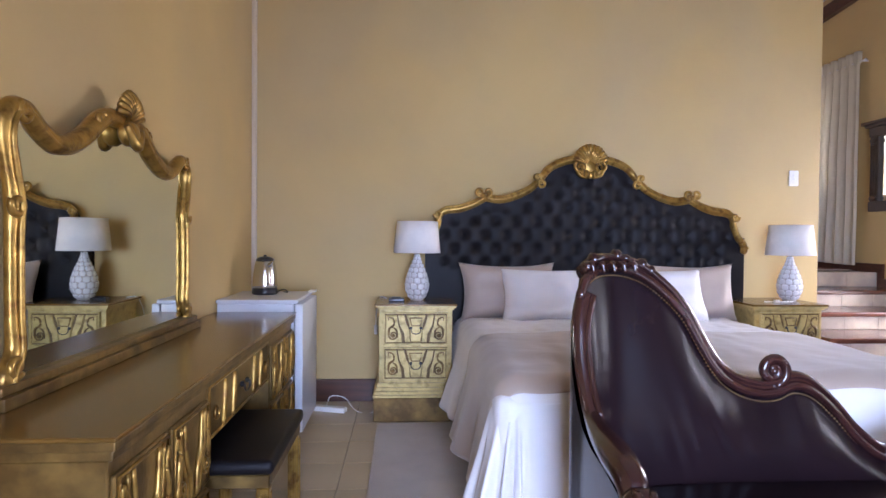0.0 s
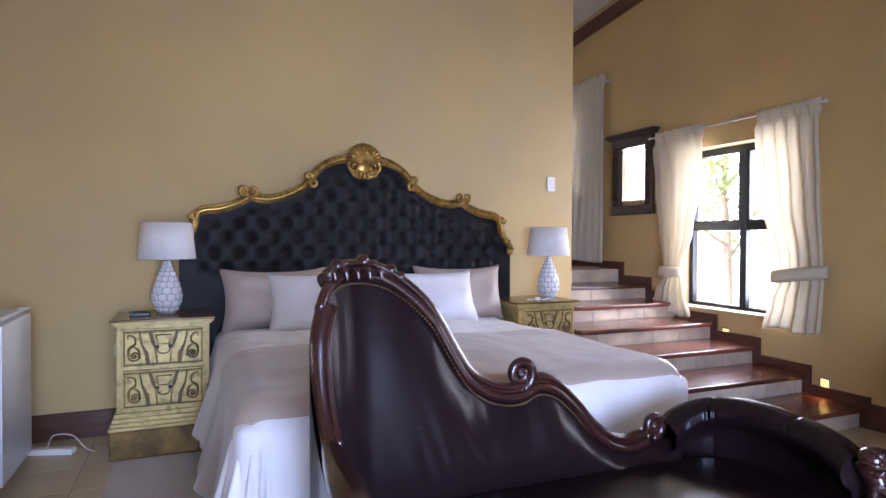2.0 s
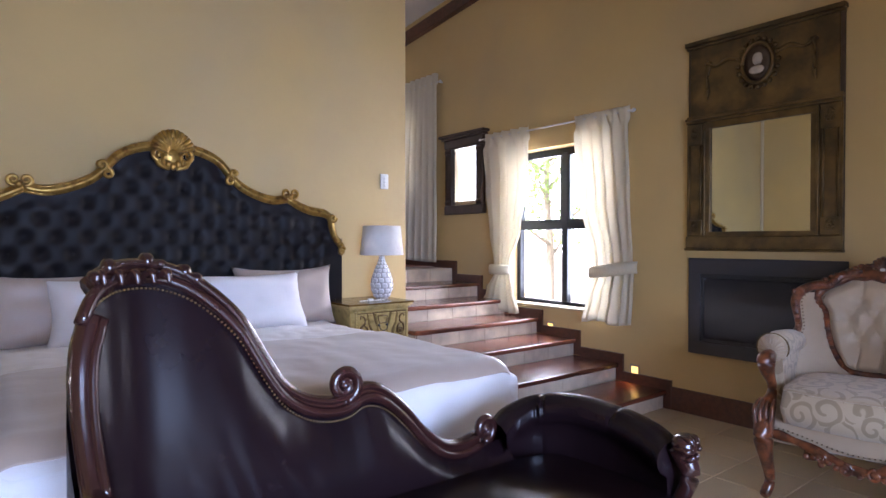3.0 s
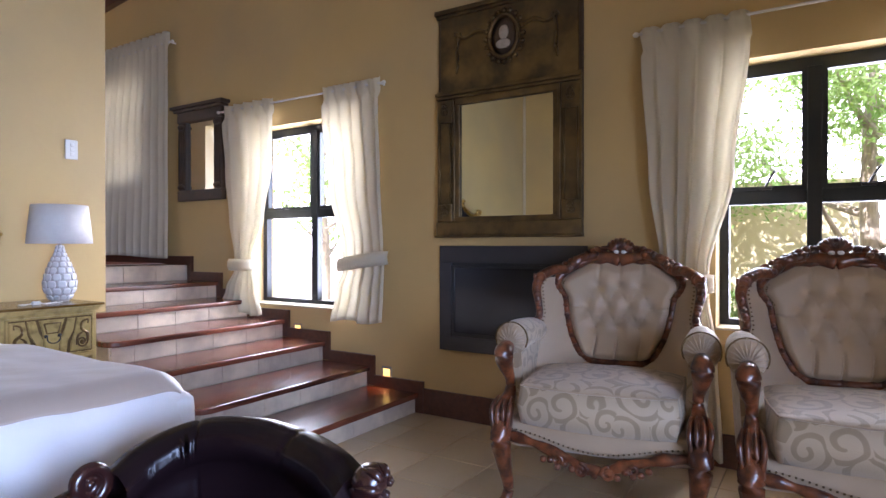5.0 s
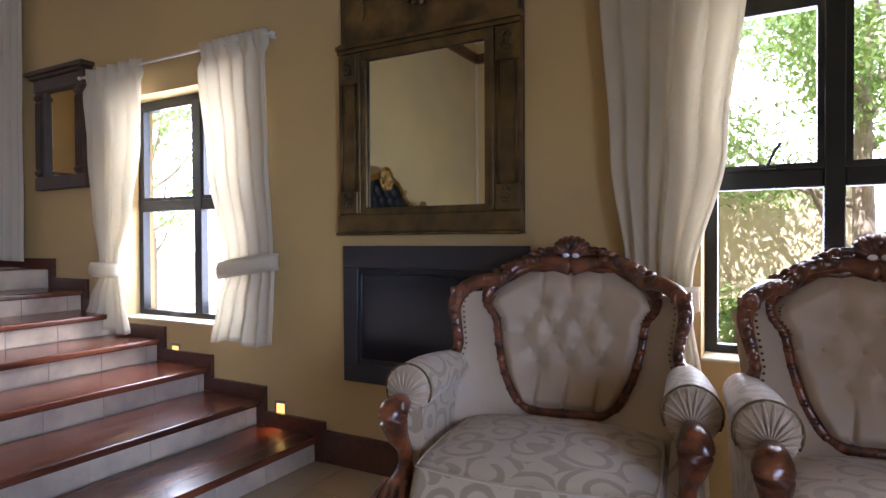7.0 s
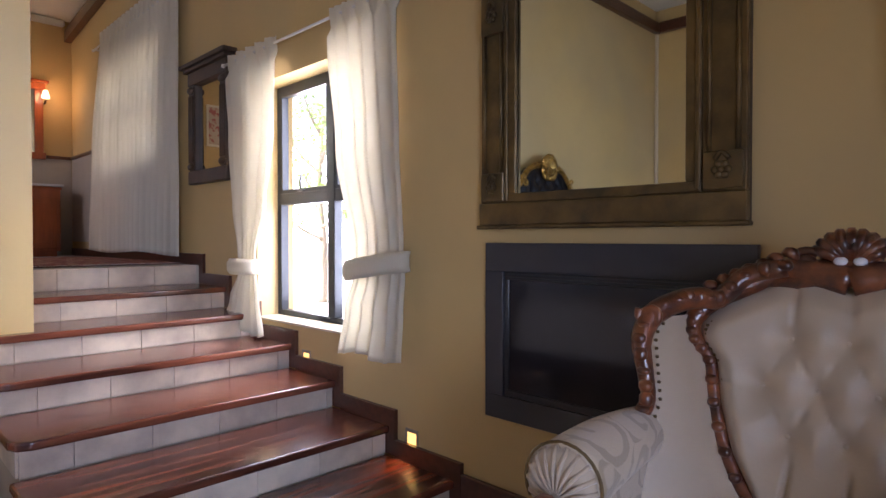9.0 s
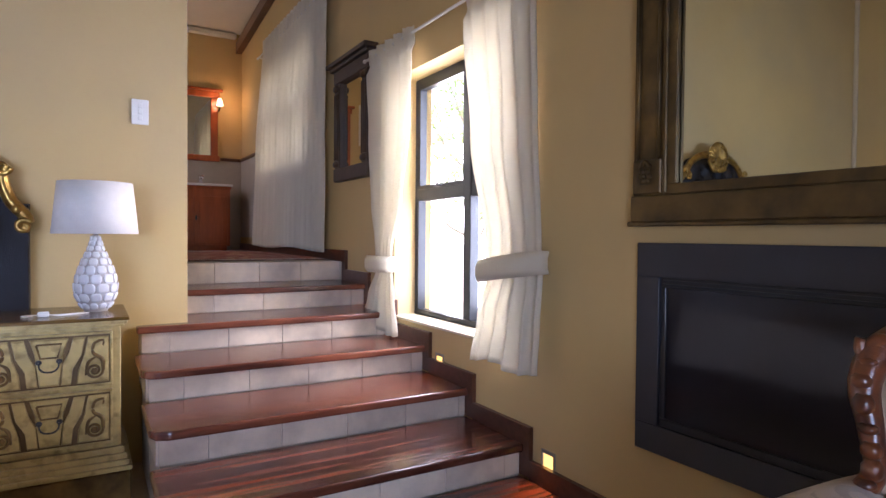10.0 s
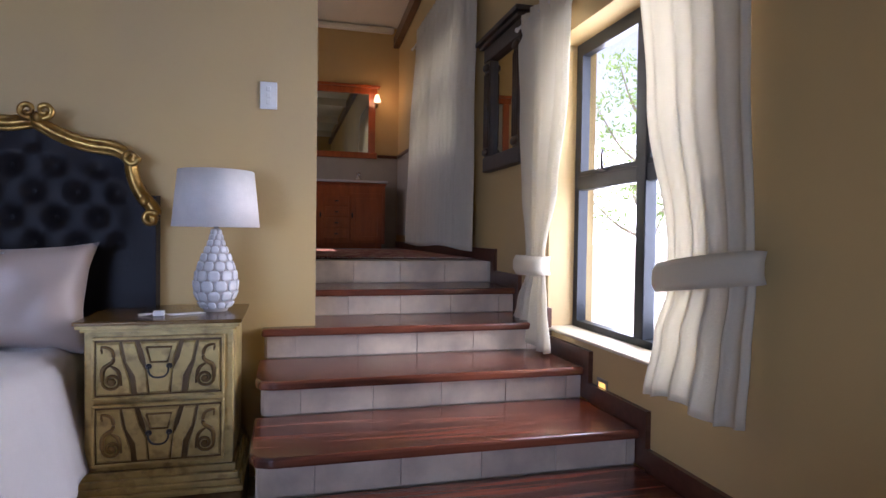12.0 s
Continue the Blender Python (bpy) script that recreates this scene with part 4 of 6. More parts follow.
strip = thing("power_strip", "white plug strip with its cable lying on the floor", "power strip", (1.45, 4.66, 0), -18)
part("strip_body", boxes((-0.13, 0.13, -0.028, 0.028, 0.0, 0.036), bevel=0.006), PLASTIC, strip)
bm = bmesh.new()
sweep(bm, [(-0.02, 0, 0.036), (0.0, 0.03, 0.10), (0.10, 0.05, 0.09), (0.20, 0.03, 0.01), (0.32, 0.05, 0.008), (0.37, 0.16, 0.15), (0.38, 0.24, 0.42)], 0.0035, 6)
part("cable", bm, PLASTIC, strip, smooth=True)
sock = thing("wall_plug", "white plug hanging at the nightstand on a thin cable", "plug", (1.77, YB - 0.02, 0.55))
part("plug_body", boxes((-0.012, 0.012, -0.02, 0.0, -0.035, 0.035), bevel=0.004), PLASTIC, sock)
bm = bmesh.new()
sweep(bm, [(0, -0.01, 0.03), (0.004, -0.012, 0.14), (0.03, -0.06, 0.25), (0.08, -0.12, 0.256)], 0.003, 6)
part("cable", bm, PLASTIC, sock, smooth=True)


# ---- fridge and kettle ----
fridge = thing("fridge", "white under-counter bar fridge beside the dressing table", "fridge", (1.05, 4.33, 0))
part("cabinet", boxes((-0.20, 0.26, -0.29, 0.29, 0.03, 0.845), bevel=0.006), WHITE, fridge)
part("fridge_top", boxes((-0.205, 0.285, -0.295, 0.295, 0.845, 0.868), bevel=0.006), WHITE, fridge)
part("fridge_door", boxes((0.268, 0.315, -0.29, 0.29, 0.05, 0.842), bevel=0.008, seg=2), WHITE, fridge)
part("door_hinge", boxes((0.268, 0.32, 0.20, 0.285, 0.868, 0.880), bevel=0.004), PLASTIC, fridge)
part("foot", boxes((-0.18, -0.14, -0.27, -0.23, 0, 0.03), (0.2, 0.24, -0.27, -0.23, 0, 0.03), (0.2, 0.24, 0.23, 0.27, 0, 0.03), (-0.18, -0.14, 0.23, 0.27, 0, 0.03)), BLACK, fridge)
kettle = thing("electric_kettle", "stainless steel kettle with black base and lid on the fridge", "kettle", (1.05, 4.42, 0.868))
part("kettle_base", lathe(bmesh.new(), [(0.082, 0), (0.086, 0.012), (0.082, 0.03), (0.078, 0.042)], 28), BLACK, kettle, smooth=True)
part("kettle_body", lathe(bmesh.new(), [(0.080, 0.042), (0.081, 0.06), (0.078, 0.12), (0.068, 0.19), (0.058, 0.225)], 32), STEEL, kettle, smooth=True)
part("kettle_lid", lathe(bmesh.new(), [(0.060, 0.225), (0.056, 0.238), (0.030, 0.250), (0.010, 0.252), (0.010, 0.262)], 24), BLACK, kettle, smooth=True)
bm = bmesh.new()
sweep(bm, ((-0.02, 0.055, 0.225), (-0.03, 0.115, 0.225), (-0.03, 0.125, 0.15), (-0.02, 0.085, 0.07)), 0.013, 8)
part("kettle_handle", bm, BLACK, kettle, smooth=True)
bm = bmesh.new()
sweep(bm, ((0.04, -0.05, 0.195), (0.06, -0.07, 0.21), (0.066, -0.076, 0.222)), (0.016, 0.011, 0.006), 8)
part("spout", bm, STEEL, kettle, smooth=True)
bm = bmesh.new()
sweep(bm, ((0.07, 0.03, 0.01), (0.12, 0.02, 0.03), (0.14, 0.06, 0.006), (0.10, 0.12, 0.004)), 0.0035, 6)
part("cable", bm, BLACK, kettle, smooth=True)


# ---- the dressing table ----
dresser = thing("dressing_table", "long dark gold dressing table with carved drawers and glossy top", "dressing table", (0, 0, 0))
DX, DY0, DY1, DZ = 1.335, 1.74, 4.0, 0.80
part("tabletop", boxes((XW + 0.012, DX, DY0, DY1, DZ - 0.012, DZ), bevel=0.003), GOLD_TOP, dresser, "glossy bronze lacquer top")
part("top_moulding", boxes((XW + 0.012, DX - 0.004, DY0 + 0.004, DY1 - 0.004, DZ - 0.035, DZ - 0.012), (XW + 0.012, DX - 0.014, DY0 + 0.014, DY1 - 0.014, DZ - 0.06, DZ - 0.035), bevel=0.005, seg=2), GOLD_DARK, dresser)
for y0, y1 in ((DY0 + 0.02, 2.44), (3.40, DY1 - 0.02)):
    p = part("pedestal", boxes((XW + 0.02, DX - 0.03, y0, y1, 0.09, DZ - 0.06), bevel=0.004), GOLD_DARK, dresser)
    part("pedestal_plinth", boxes((XW + 0.02, DX - 0.015, y0 - 0.01, y1 + 0.01, 0.0, 0.09), bevel=0.008, seg=2), GOLD_DARK, p)
    n = 2
    wy = (y1 - y0) / n
    for k in range(n):
        for z0, z1 in ((0.12, 0.40), (0.42, 0.70)):
            a, b = y0 + wy * k + 0.012, y0 + wy * (k + 1) - 0.012
            d = part("drawer", boxes((DX - 0.032, DX - 0.018, a, b, z0, z1), bevel=0.004), GOLD_DARK, p)
            cy, cz, hw, hh = (a + b) / 2, (z0 + z1) / 2, (b - a) / 2, (z1 - z0) / 2
            bm = bmesh.new()
            sweep(bm, [(DX - 0.014, cy + q * hw, cz + r * hh) for q, r in ((-0.93, -0.93), (0.93, -0.93), (0.93, 0.93), (-0.93, 0.93), (-0.93, -0.93))], 0.005, 6, smooth=0)
            for s in (-1, 1):
                sweep(bm, [(DX - 0.012, cy + s * q * hw, cz + r * hh) for q, r in ((0.15, -0.9), (0.22, -0.35), (0.42, 0.1), (0.5, 0.9))], (0.008, 0.011, 0.011, 0.007), 6)
                sweep(bm, [(DX - 0.012, cy + s * q * hw, cz + r * hh) for q, r in ((0.33, -0.9), (0.42, -0.35), (0.62, 0.1), (0.68, 0.9))], (0.006, 0.009, 0.009, 0.006), 6)
                sp = [(DX - 0.010, cy + s * (p_[0]), cz + p_[2]) for p_ in spiral(0.68 * hw, -0.45 * hh, 0, 0.036, 1.5, 1.2, -1)]
                sweep(bm, sp, 0.007, 6, smooth=2, up=(1, 0, 0))
                sweep(bm, [(DX - 0.010, cy + s * q * hw, cz + r * hh) for q, r in ((0.86, -0.5), (0.80, 0.1), (0.72, 0.4), (0.86, 0.75), (0.9, 0.5))], (0.008, 0.012, 0.008, 0.007, 0.004), 6)
            part("drawer_carving", bm, GOLD, d, smooth=True)
d = part("centre_drawer", boxes((DX - 0.05, DX - 0.03, 2.45, 3.39, 0.54, 0.735), bevel=0.004), GOLD_DARK, dresser)
bm = bmesh.new()
sweep(bm, [(DX - 0.028, 2.92 + q * 0.45, 0.637 + r * 0.09) for q, r in ((-1, -1), (1, -1), (1, 1), (-1, 1), (-1, -1))], 0.006, 6, smooth=0)
for q in (-0.62, -0.35, 0.35, 0.62):
    sweep(bm, [(DX - 0.026, 2.92 + (q + 0.03 * r) * 0.45, 0.637 + r * 0.09) for r in (-0.9, -0.3, 0.3, 0.9)], (0.010, 0.013, 0.013, 0.008), 6)
for s in (-1, 1):
    sweep(bm, [(DX - 0.024, 2.92 + s * (0.37 + p_[0]), 0.62 + p_[2]) for p_ in spiral(0, 0, 0, 0.028, 1.4, 1.2, -1)], 0.006, 6, smooth=2, up=(1, 0, 0))
part("drawer_carving", bm, GOLD, d, smooth=True)
bm = bmesh.new()
for s in (-1, 1):
    blob(bm, (DX - 0.024, 2.92 + s * 0.04, 0.64), (0.01, 0.013, 0.013), 5)
sweep(bm, [(DX - 0.012, 2.92 + q, 0.64 + r) for q, r in ((-0.04, 0), (-0.034, -0.025), (0, -0.035), (0.034, -0.025), (0.04, 0))], 0.004, 6)
part("drawer_pull", bm, BLACK, d, smooth=True)

# the mirror that stands on it
vm = thing("dressing_mirror", "gilded ogee mirror with shell crest standing on the dressing table", "mirror", (XW + 0.075, 2.68, DZ))
HALF = ((0, 0.885), (0.10, 0.885), (0.17, 0.855), (0.26, 0.79), (0.36, 0.745), (0.44, 0.738), (0.51, 0.765), (0.58, 0.81), (0.645, 0.80), (0.665, 0.73), (0.645, 0.63), (0.628, 0.55), (0.635, 0.45), (0.635, 0.25), (0.63, 0.14), (0.665, 0.08), (0.665, 0.04))
for s in (-1, 1):
    bm = bmesh.new()
    sweep(bm, [(0, s * y, z) for y, z in HALF], (0.034, 0.034, 0.034, 0.034, 0.034, 0.033, 0.031, 0.029, 0.027, 0.023, 0.019, 0.022, 0.017, 0.017, 0.021, 0.026, 0.026), 9, smooth=5, up=(1, 0, 0))
    sweep(bm, [(0.022, s * y * 0.985, z * 0.985) for y, z in HALF], 0.010, 7, smooth=5, up=(1, 0, 0))
    part("mirror_frame", bm, GOLD, vm, smooth=True)
    bm = bmesh.new()
    for cy, cz, st, hd in ((0.60, 0.80, 1.0, -1), (0.19, 0.86, 2.2, 1), (0.635, 0.54, 0.5, -1), (0.645, 0.10, 4, 1)):
        sweep(bm, [(0.02, s * (cy + p_[0]), cz + p_[2]) for p_ in spiral(0, 0, 0, 0.032, 1.2, st, hd)], 0.011, 7, smooth=2, up=(1, 0, 0))
    part("scroll_ornament", bm, GOLD, vm, smooth=True)
bm = bmesh.new()
for k in range(11):
    a = radians(-75 + 15 * k)
    sweep(bm, [(0.03, 0.02 * math.sin(a), 0.88 + 0.02 * math.cos(a)), (0.055, 0.060 * math.sin(a), 0.885 + 0.07 * math.cos(a)), (0.03, 0.095 * math.sin(a), 0.885 + 0.112 * math.cos(a))], (0.006, 0.011, 0.014), 6, smooth=3)
blob(bm, (0.03, 0, 0.84), (0.035, 0.06, 0.05), 8)
sweep(bm, ((0.05, -0.06, 0.86), (0.06, 0, 0.79), (0.05, 0.06, 0.86)), (0.012, 0.02, 0.012), 7)
part("shell_crest", bm, GOLD, vm, smooth=True)
bm = bmesh.new()


def half_top(y):
    y = abs(y)
    xs = [p[0] for p in HALF[:9]]
    return float(np.interp(y, xs, [p[1] for p in HALF[:9]]))


grid(bm, 60, 1, lambda u, v: (0.0, -0.64 + 1.28 * u, 0.05 + (half_top(-0.64 + 1.28 * u) - 0.05) * v), flip=False)
part("mirror_glass", bm, MIRROR, vm)
part("mirror_foot", boxes((-0.04, 0.05, -0.74, 0.74, 0.0, 0.035), (-0.03, 0.035, -0.73, 0.73, 0.035, 0.06), bevel=0.006, seg=2), GOLD_DARK, vm)

stool = thing("dressing_stool", "gilded stool with black leather seat pushed under the dressing table", "stool", (1.33, 2.84, 0))
part("seat", boxes((-0.20, 0.19, -0.34, 0.33, 0.40, 0.455), bevel=0.025, seg=3), BLACKLEATHER, stool, "padded black leather seat", smooth=True)
part("apron", boxes((-0.185, 0.175, -0.325, 0.315, 0.35, 0.40), bevel=0.005), GOLD_DARK, stool)
for x in (-0.16, 0.15):
    for y in (-0.30, 0.29):
        bm = boxes((x - 0.024, x + 0.024, y - 0.024, y + 0.024, 0.0, 0.35), bevel=0.004)
        for q in (-0.012, 0.0, 0.012):
            sweep(bm, ((x + 0.024, y + q, 0.04), (x + 0.024, y + q, 0.33)), 0.004, 5, smooth=0)
            sweep(bm, ((x + q, y - 0.024, 0.04), (x + q, y - 0.024, 0.33)), 0.004, 5, smooth=0)
        part("leg", bm, GOLD, stool)


# ---- the rug ----
rug = thing("rug", "narrow beige wool rug lying beside the bed", "rug", (2.12, 3.40, 0))
part("weave", boxes((-0.31, 0.31, -0.95, 0.94, 0.001, 0.010), bevel=0.003), RUG, rug)
bm = bmesh.new()
rnd = random.Random(5)
for k in range(80):
    x = -0.30 + 0.6 * k / 79
    sweep(bm, ((x, 0.94, 0.006), (x + rnd.uniform(-0.006, 0.006), 0.975, 0.003)), 0.0025, 3, smooth=0)
part("fringe", bm, RUG, rug, "short cream fringe", kind="stuff")


# ---- the chaise longue ----
ch = thing("chaise_longue", "dark oxblood leather chaise longue with a scrolled mahogany crest rail", "chaise longue", (3.215, 2.12, 0))
RAIL = ((2.73, 0.94), (2.738, 1.03), (2.768, 1.09), (2.82, 1.122), (2.90, 1.125), (2.98, 1.10), (3.06, 1.05), (3.13, 0.985), (3.19, 0.89), (3.25, 0.80), (3.32, 0.745), (3.40, 0.72),
        (3.47, 0.722), (3.53, 0.745), (3.60, 0.725), (3.68, 0.655), (3.76, 0.565), (3.85, 0.495), (3.94, 0.475), (4.02, 0.49))


RAIL = tuple((x, z + (0.05 if x < 3.0 else 0.022 if x > 3.2 else 0.05 - 0.14 * (x - 3.0))) for x, z in RAIL)


def rail_z(x):
    return float(np.interp(x, [p[0] for p in RAIL], [p[1] for p in RAIL]))


def rail_y(x):
    """The back curves forward at its high end."""
    return 0.25 - 0.10 * max(0, (2.91 - x) / 0.18) ** 2 if x < 2.91 else 0.25


bm = bmesh.new()
pts = [(x - 3.4, rail_y(x), z) for x, z in RAIL]
sweep(bm, pts[2:], 0.029, 12, smooth=4, wide=1.2, up=(0, 1, 0))
sweep(bm, [(x, y - 0.028, z - 0.012) for x, y, z in pts[1:]], 0.016, 8, smooth=4)
sweep(bm, [(x, y - 0.026, z + 0.022) for x, y, z in pts[2:]], 0.011, 8, smooth=4)
part("crest_rail", bm, CHAISEWOOD, ch, "polished dark mahogany rail", smooth=True)
bm = bmesh.new()
for cx, cz, r, st, hd in ((3.455, 0.807, 0.055, -1.4, 1), (4.045, 0.555, 0.048, -1.7, 1)):
    sweep(bm, spiral(cx - 3.4, cz, 0.225, r, 1.6, st, hd, 22), [0.017] * 12 + [0.013] * 10, 8, smooth=2, up=(0, 1, 0))
    blob(bm, (cx - 3.4, 0.225, cz), (0.016, 0.02, 0.016), 6)
part("rail_scroll", bm, CHAISEWOOD, ch, smooth=True)
bm = bmesh.new()
for k in range(9):
    x = 2.775 + 0.03 * k
    blob(bm, (x - 3.4, rail_y(x) - 0.01, rail_z(x) + 0.028), (0.020, 0.030, 0.016 + 0.010 * math.sin(k * 1.9)), 6)
for k in range(5):
    sweep(bm, ((-0.62 + 0.03 * k, 0.19, 1.16), (-0.615 + 0.035 * k, 0.16, 1.18), (-0.61 + 0.035 * k, 0.15, 1.15)), (0.006, 0.010, 0.005), 6)
part("crest_carving", bm, CHAISEWOOD, ch, smooth=True)
# the front frame of the high end: down from the crest to the arm knob and leg
bm = bmesh.new()
FP = tuple((x + 0.085, y - 0.04, z + 0.03) for x, y, z in ((-0.72, 0.20, 1.05), (-0.745, 0.17, 0.96), (-0.75, 0.14, 0.86), (-0.745, 0.10, 0.76), (-0.74, 0.05, 0.69), (-0.745, -0.05, 0.665), (-0.75, -0.18, 0.655), (-0.755, -0.30, 0.64), (-0.755, -0.33, 0.60)))
sweep(bm, FP, (0.030, 0.030, 0.027, 0.025, 0.026, 0.036, 0.045, 0.042, 0.036), 10, smooth=4)
sweep(bm, [(x + 0.02, y - 0.022, z - 0.004) for x, y, z in FP[:5]], 0.012, 7, smooth=4)
part("arm_rail", bm, CHAISEWOOD, ch, smooth=True)


def arm_front(x, top, name="arm_post"):
    bm = bmesh.new()
    sweep(bm, ((x, -0.38, top), (x + 0.004, -0.42, top - 0.08), (x, -0.39, top - 0.17), (x, -0.36, top - 0.26), (x, -0.39, 0.22)), (0.040, 0.030, 0.026, 0.034, 0.032), 10, smooth=5)
    blob(bm, (x, -0.40, top + 0.005), (0.045, 0.042, 0.040), 8)
    for k in range(6):
        a = k * math.pi / 3
        sweep(bm, ((x + 0.02 * math.cos(a), -0.44, top + 0.02 * math.sin(a)), (x + 0.036 * math.cos(a), -0.425, top + 0.036 * math.sin(a)), (x + 0.040 * math.cos(a), -0.39, top + 0.040 * math.sin(a))), (0.008, 0.012, 0.006), 6)
    part(name, bm, CHAISEWOOD, ch, smooth=True)
    bm = bmesh.new()
    sweep(bm, ((x, -0.36, 0.24), (x, -0.40, 0.18), (x, -0.37, 0.10), (x, -0.36, 0.04), (x, -0.39, 0.012)), (0.036, 0.042, 0.028, 0.020, 0.026), 10, smooth=5)
    part("leg", bm, CHAISEWOOD, ch, smooth=True)


arm_front(-0.665, 0.63)
arm_front(0.945, 0.59)
# leather: back panel, seat, scroll arm
bm = bmesh.new()


def back(u, v):
    x = 2.725 + (4.14 - 2.725) * u
    zt = rail_z(x) - 0.02
    z = 0.36 + (zt - 0.36) * v
    bulge = 0.055 * math.sin(math.pi * min(1, v * 0.9 + 0.08)) * min(1, (x - 2.705) / 0.12)
    ruck = 0.0035 * (noise.noise(Vector(((x + 0.25 * v) * 26, v * 2.2, 2))) + 0.3) * 2 * math.exp(-((x - 3.22) / 0.22) ** 2 - ((v - 0.32) / 0.26) ** 2)
    side = 0.17 * max(0, (2.85 - x) / 0.125) ** 2 * (1 - 0.3 * v)
    return (x - 3.4, rail_y(x) * 1.0 - 0.01 - bulge + ruck - side * (1 - v) - 0.05 * (1 - v), z)


grid(bm, 120, 44, back)
part("backrest", bm, OXLEATHER, ch, "buttonless dark leather back with creases", smooth=True)
bm = bmesh.new()
grid(bm, 40, 6, lambda u, v: (2.73 + 1.33 * u - 3.4, rail_y(2.73 + 1.33 * u) + 0.035, 0.20 + (rail_z(2.73 + 1.33 * u) - 0.20) * v), flip=True)
part("back_cover", bm, OXLEATHER, ch, smooth=True)
# leather side under the arm of the high end
bm = bmesh.new()


def side_in(u, v):
    i = u * (len(FP) - 1)
    k = min(len(FP) - 2, int(i))
    p = Vector(FP[k]).lerp(Vector(FP[k + 1]), i - k)
    z = 0.38 + (p.z - 0.02 - 0.38) * v
    return (p.x + 0.02 + 0.05 * math.sin(math.pi * v) * (1 - abs(2 * u - 1) ** 3), p.y, z)


grid(bm, 24, 14, side_in)
grid(bm, 24, 4, lambda u, v: (side_in(u, 1)[0] - 0.05, side_in(u, 1)[1], 0.20 + (side_in(u, 1)[2] - 0.22) * v), flip=True)
part("side_panel", bm, OXLEATHER, ch, smooth=True)
bm = bmesh.new()


def seat(u, v):
    a, b = 2 * u - 1, 2 * v - 1
    z = 0.44 - 0.05 * abs(a) ** 8 - 0.05 * abs(b) ** 8 + 0.02 * (1 - a * a) * (1 - b * b) + 0.004 * noise.noise(Vector((a * 4, b * 3, 1)))
    return (0.20 + a * 0.83, -0.14 + b * (0.36 + 0.03 * math.cos(a * 1.5)), z)


grid(bm, 60, 30, seat)
part("seat", bm, OXLEATHER, ch, "dark leather seat", smooth=True)
bm = boxes((-0.64, 1.02, -0.44, 0.24, 0.20, 0.40), bevel=0.03, seg=2)
part("seat_base", bm, OXLEATHER, ch, smooth=False)
bm = bmesh.new()
pts = [(x - 3.4, -0.47 + 0.012 * math.sin((x - 2.6) * 12), 0.19 - 0.02 * math.cos((x - 2.6) * 7.2)) for x in np.linspace(2.74, 4.44, 14)]
sweep(bm, pts, 0.028, 8, smooth=3, wide=0.8)
part("seat_rail", bm, CHAISEWOOD, ch, smooth=True)
bm = bmesh.new()


ARM = smooth_path([(0.70, 0.235, 0.565), (0.80, 0.245, 0.61), (0.91, 0.205, 0.645), (0.985, 0.08, 0.66), (1.005, -0.10, 0.65), (0.98, -0.26, 0.63), (0.945, -0.365, 0.60)], 8)


def arm_point(u):
    """A point on the line of the scroll arm, and the way out of the seat there."""
    i = u * (len(ARM) - 1)
    k = min(len(ARM) - 2, int(i))
    p = ARM[k] + (ARM[k + 1] - ARM[k]) * (i - k)
    q = ARM[min(k + 2, len(ARM) - 1)] - ARM[max(k - 1, 0)]
    d = Vector((-q[1], q[0], 0)).normalized()
    return p, d


ARM_PROFILE = ((-0.075, 0.36, 0), (-0.060, 0.44, 0), (-0.052, 0.50, 0), (-0.056, -0.07, 1), (-0.050, -0.035, 1), (-0.030, -0.008, 1), (0.0, 0.0, 1), (0.035, -0.008, 1),
               (0.062, -0.035, 1), (0.068, -0.07, 1), (0.055, -0.10, 1), (0.030, -0.115, 1), (0.026, 0.40, 0), (0.030, 0.22, 0))


def arm(u, v):
    p, d = arm_point(u)
    i = v * (len(ARM_PROFILE) - 1)
    k = min(len(ARM_PROFILE) - 2, int(i))
    f = i - k
    a, b = ARM_PROFILE[k], ARM_PROFILE[k + 1]
    za, zb = (a[1] + p[2] if a[2] else a[1]), (b[1] + p[2] if b[2] else b[1])
    seam = 0.005 * max(math.exp(-((u - c) / 0.008) ** 2) for c in (0.36, 0.68)) + 0.003 * noise.noise(Vector((u * 9, v * 3, 4)))
    o = a[0] + (b[0] - a[0]) * f
    o -= math.copysign(seam, o)
    return (p[0] - d.x * o, p[1] - d.y * o, za + (zb - za) * f - seam)


bm = bmesh.new()
grid(bm, 120, 39, arm)
ends = [bm.verts.new(arm(1.0, k / 39)) for k in range(40)]
bm.faces.new(ends)
bmesh.ops.recalc_face_normals(bm, faces=bm.faces)
part("scroll_arm", bm, OXLEATHER, ch, "plump leather arm with stitched seams", smooth=True)
bm = bmesh.new()
fine = smooth_path([(x, rail_y(x), z) for x, z in RAIL], 8)
for p in fine[6:-6:1]:
    blob(bm, (p[0] - 3.4, p[1] - 0.030, p[2] - 0.040), (0.0035, 0.003, 0.0035), 4)
part("nail_trim", bm, GLAZE, ch, "row of small dark brass nail heads", kind="stuff")


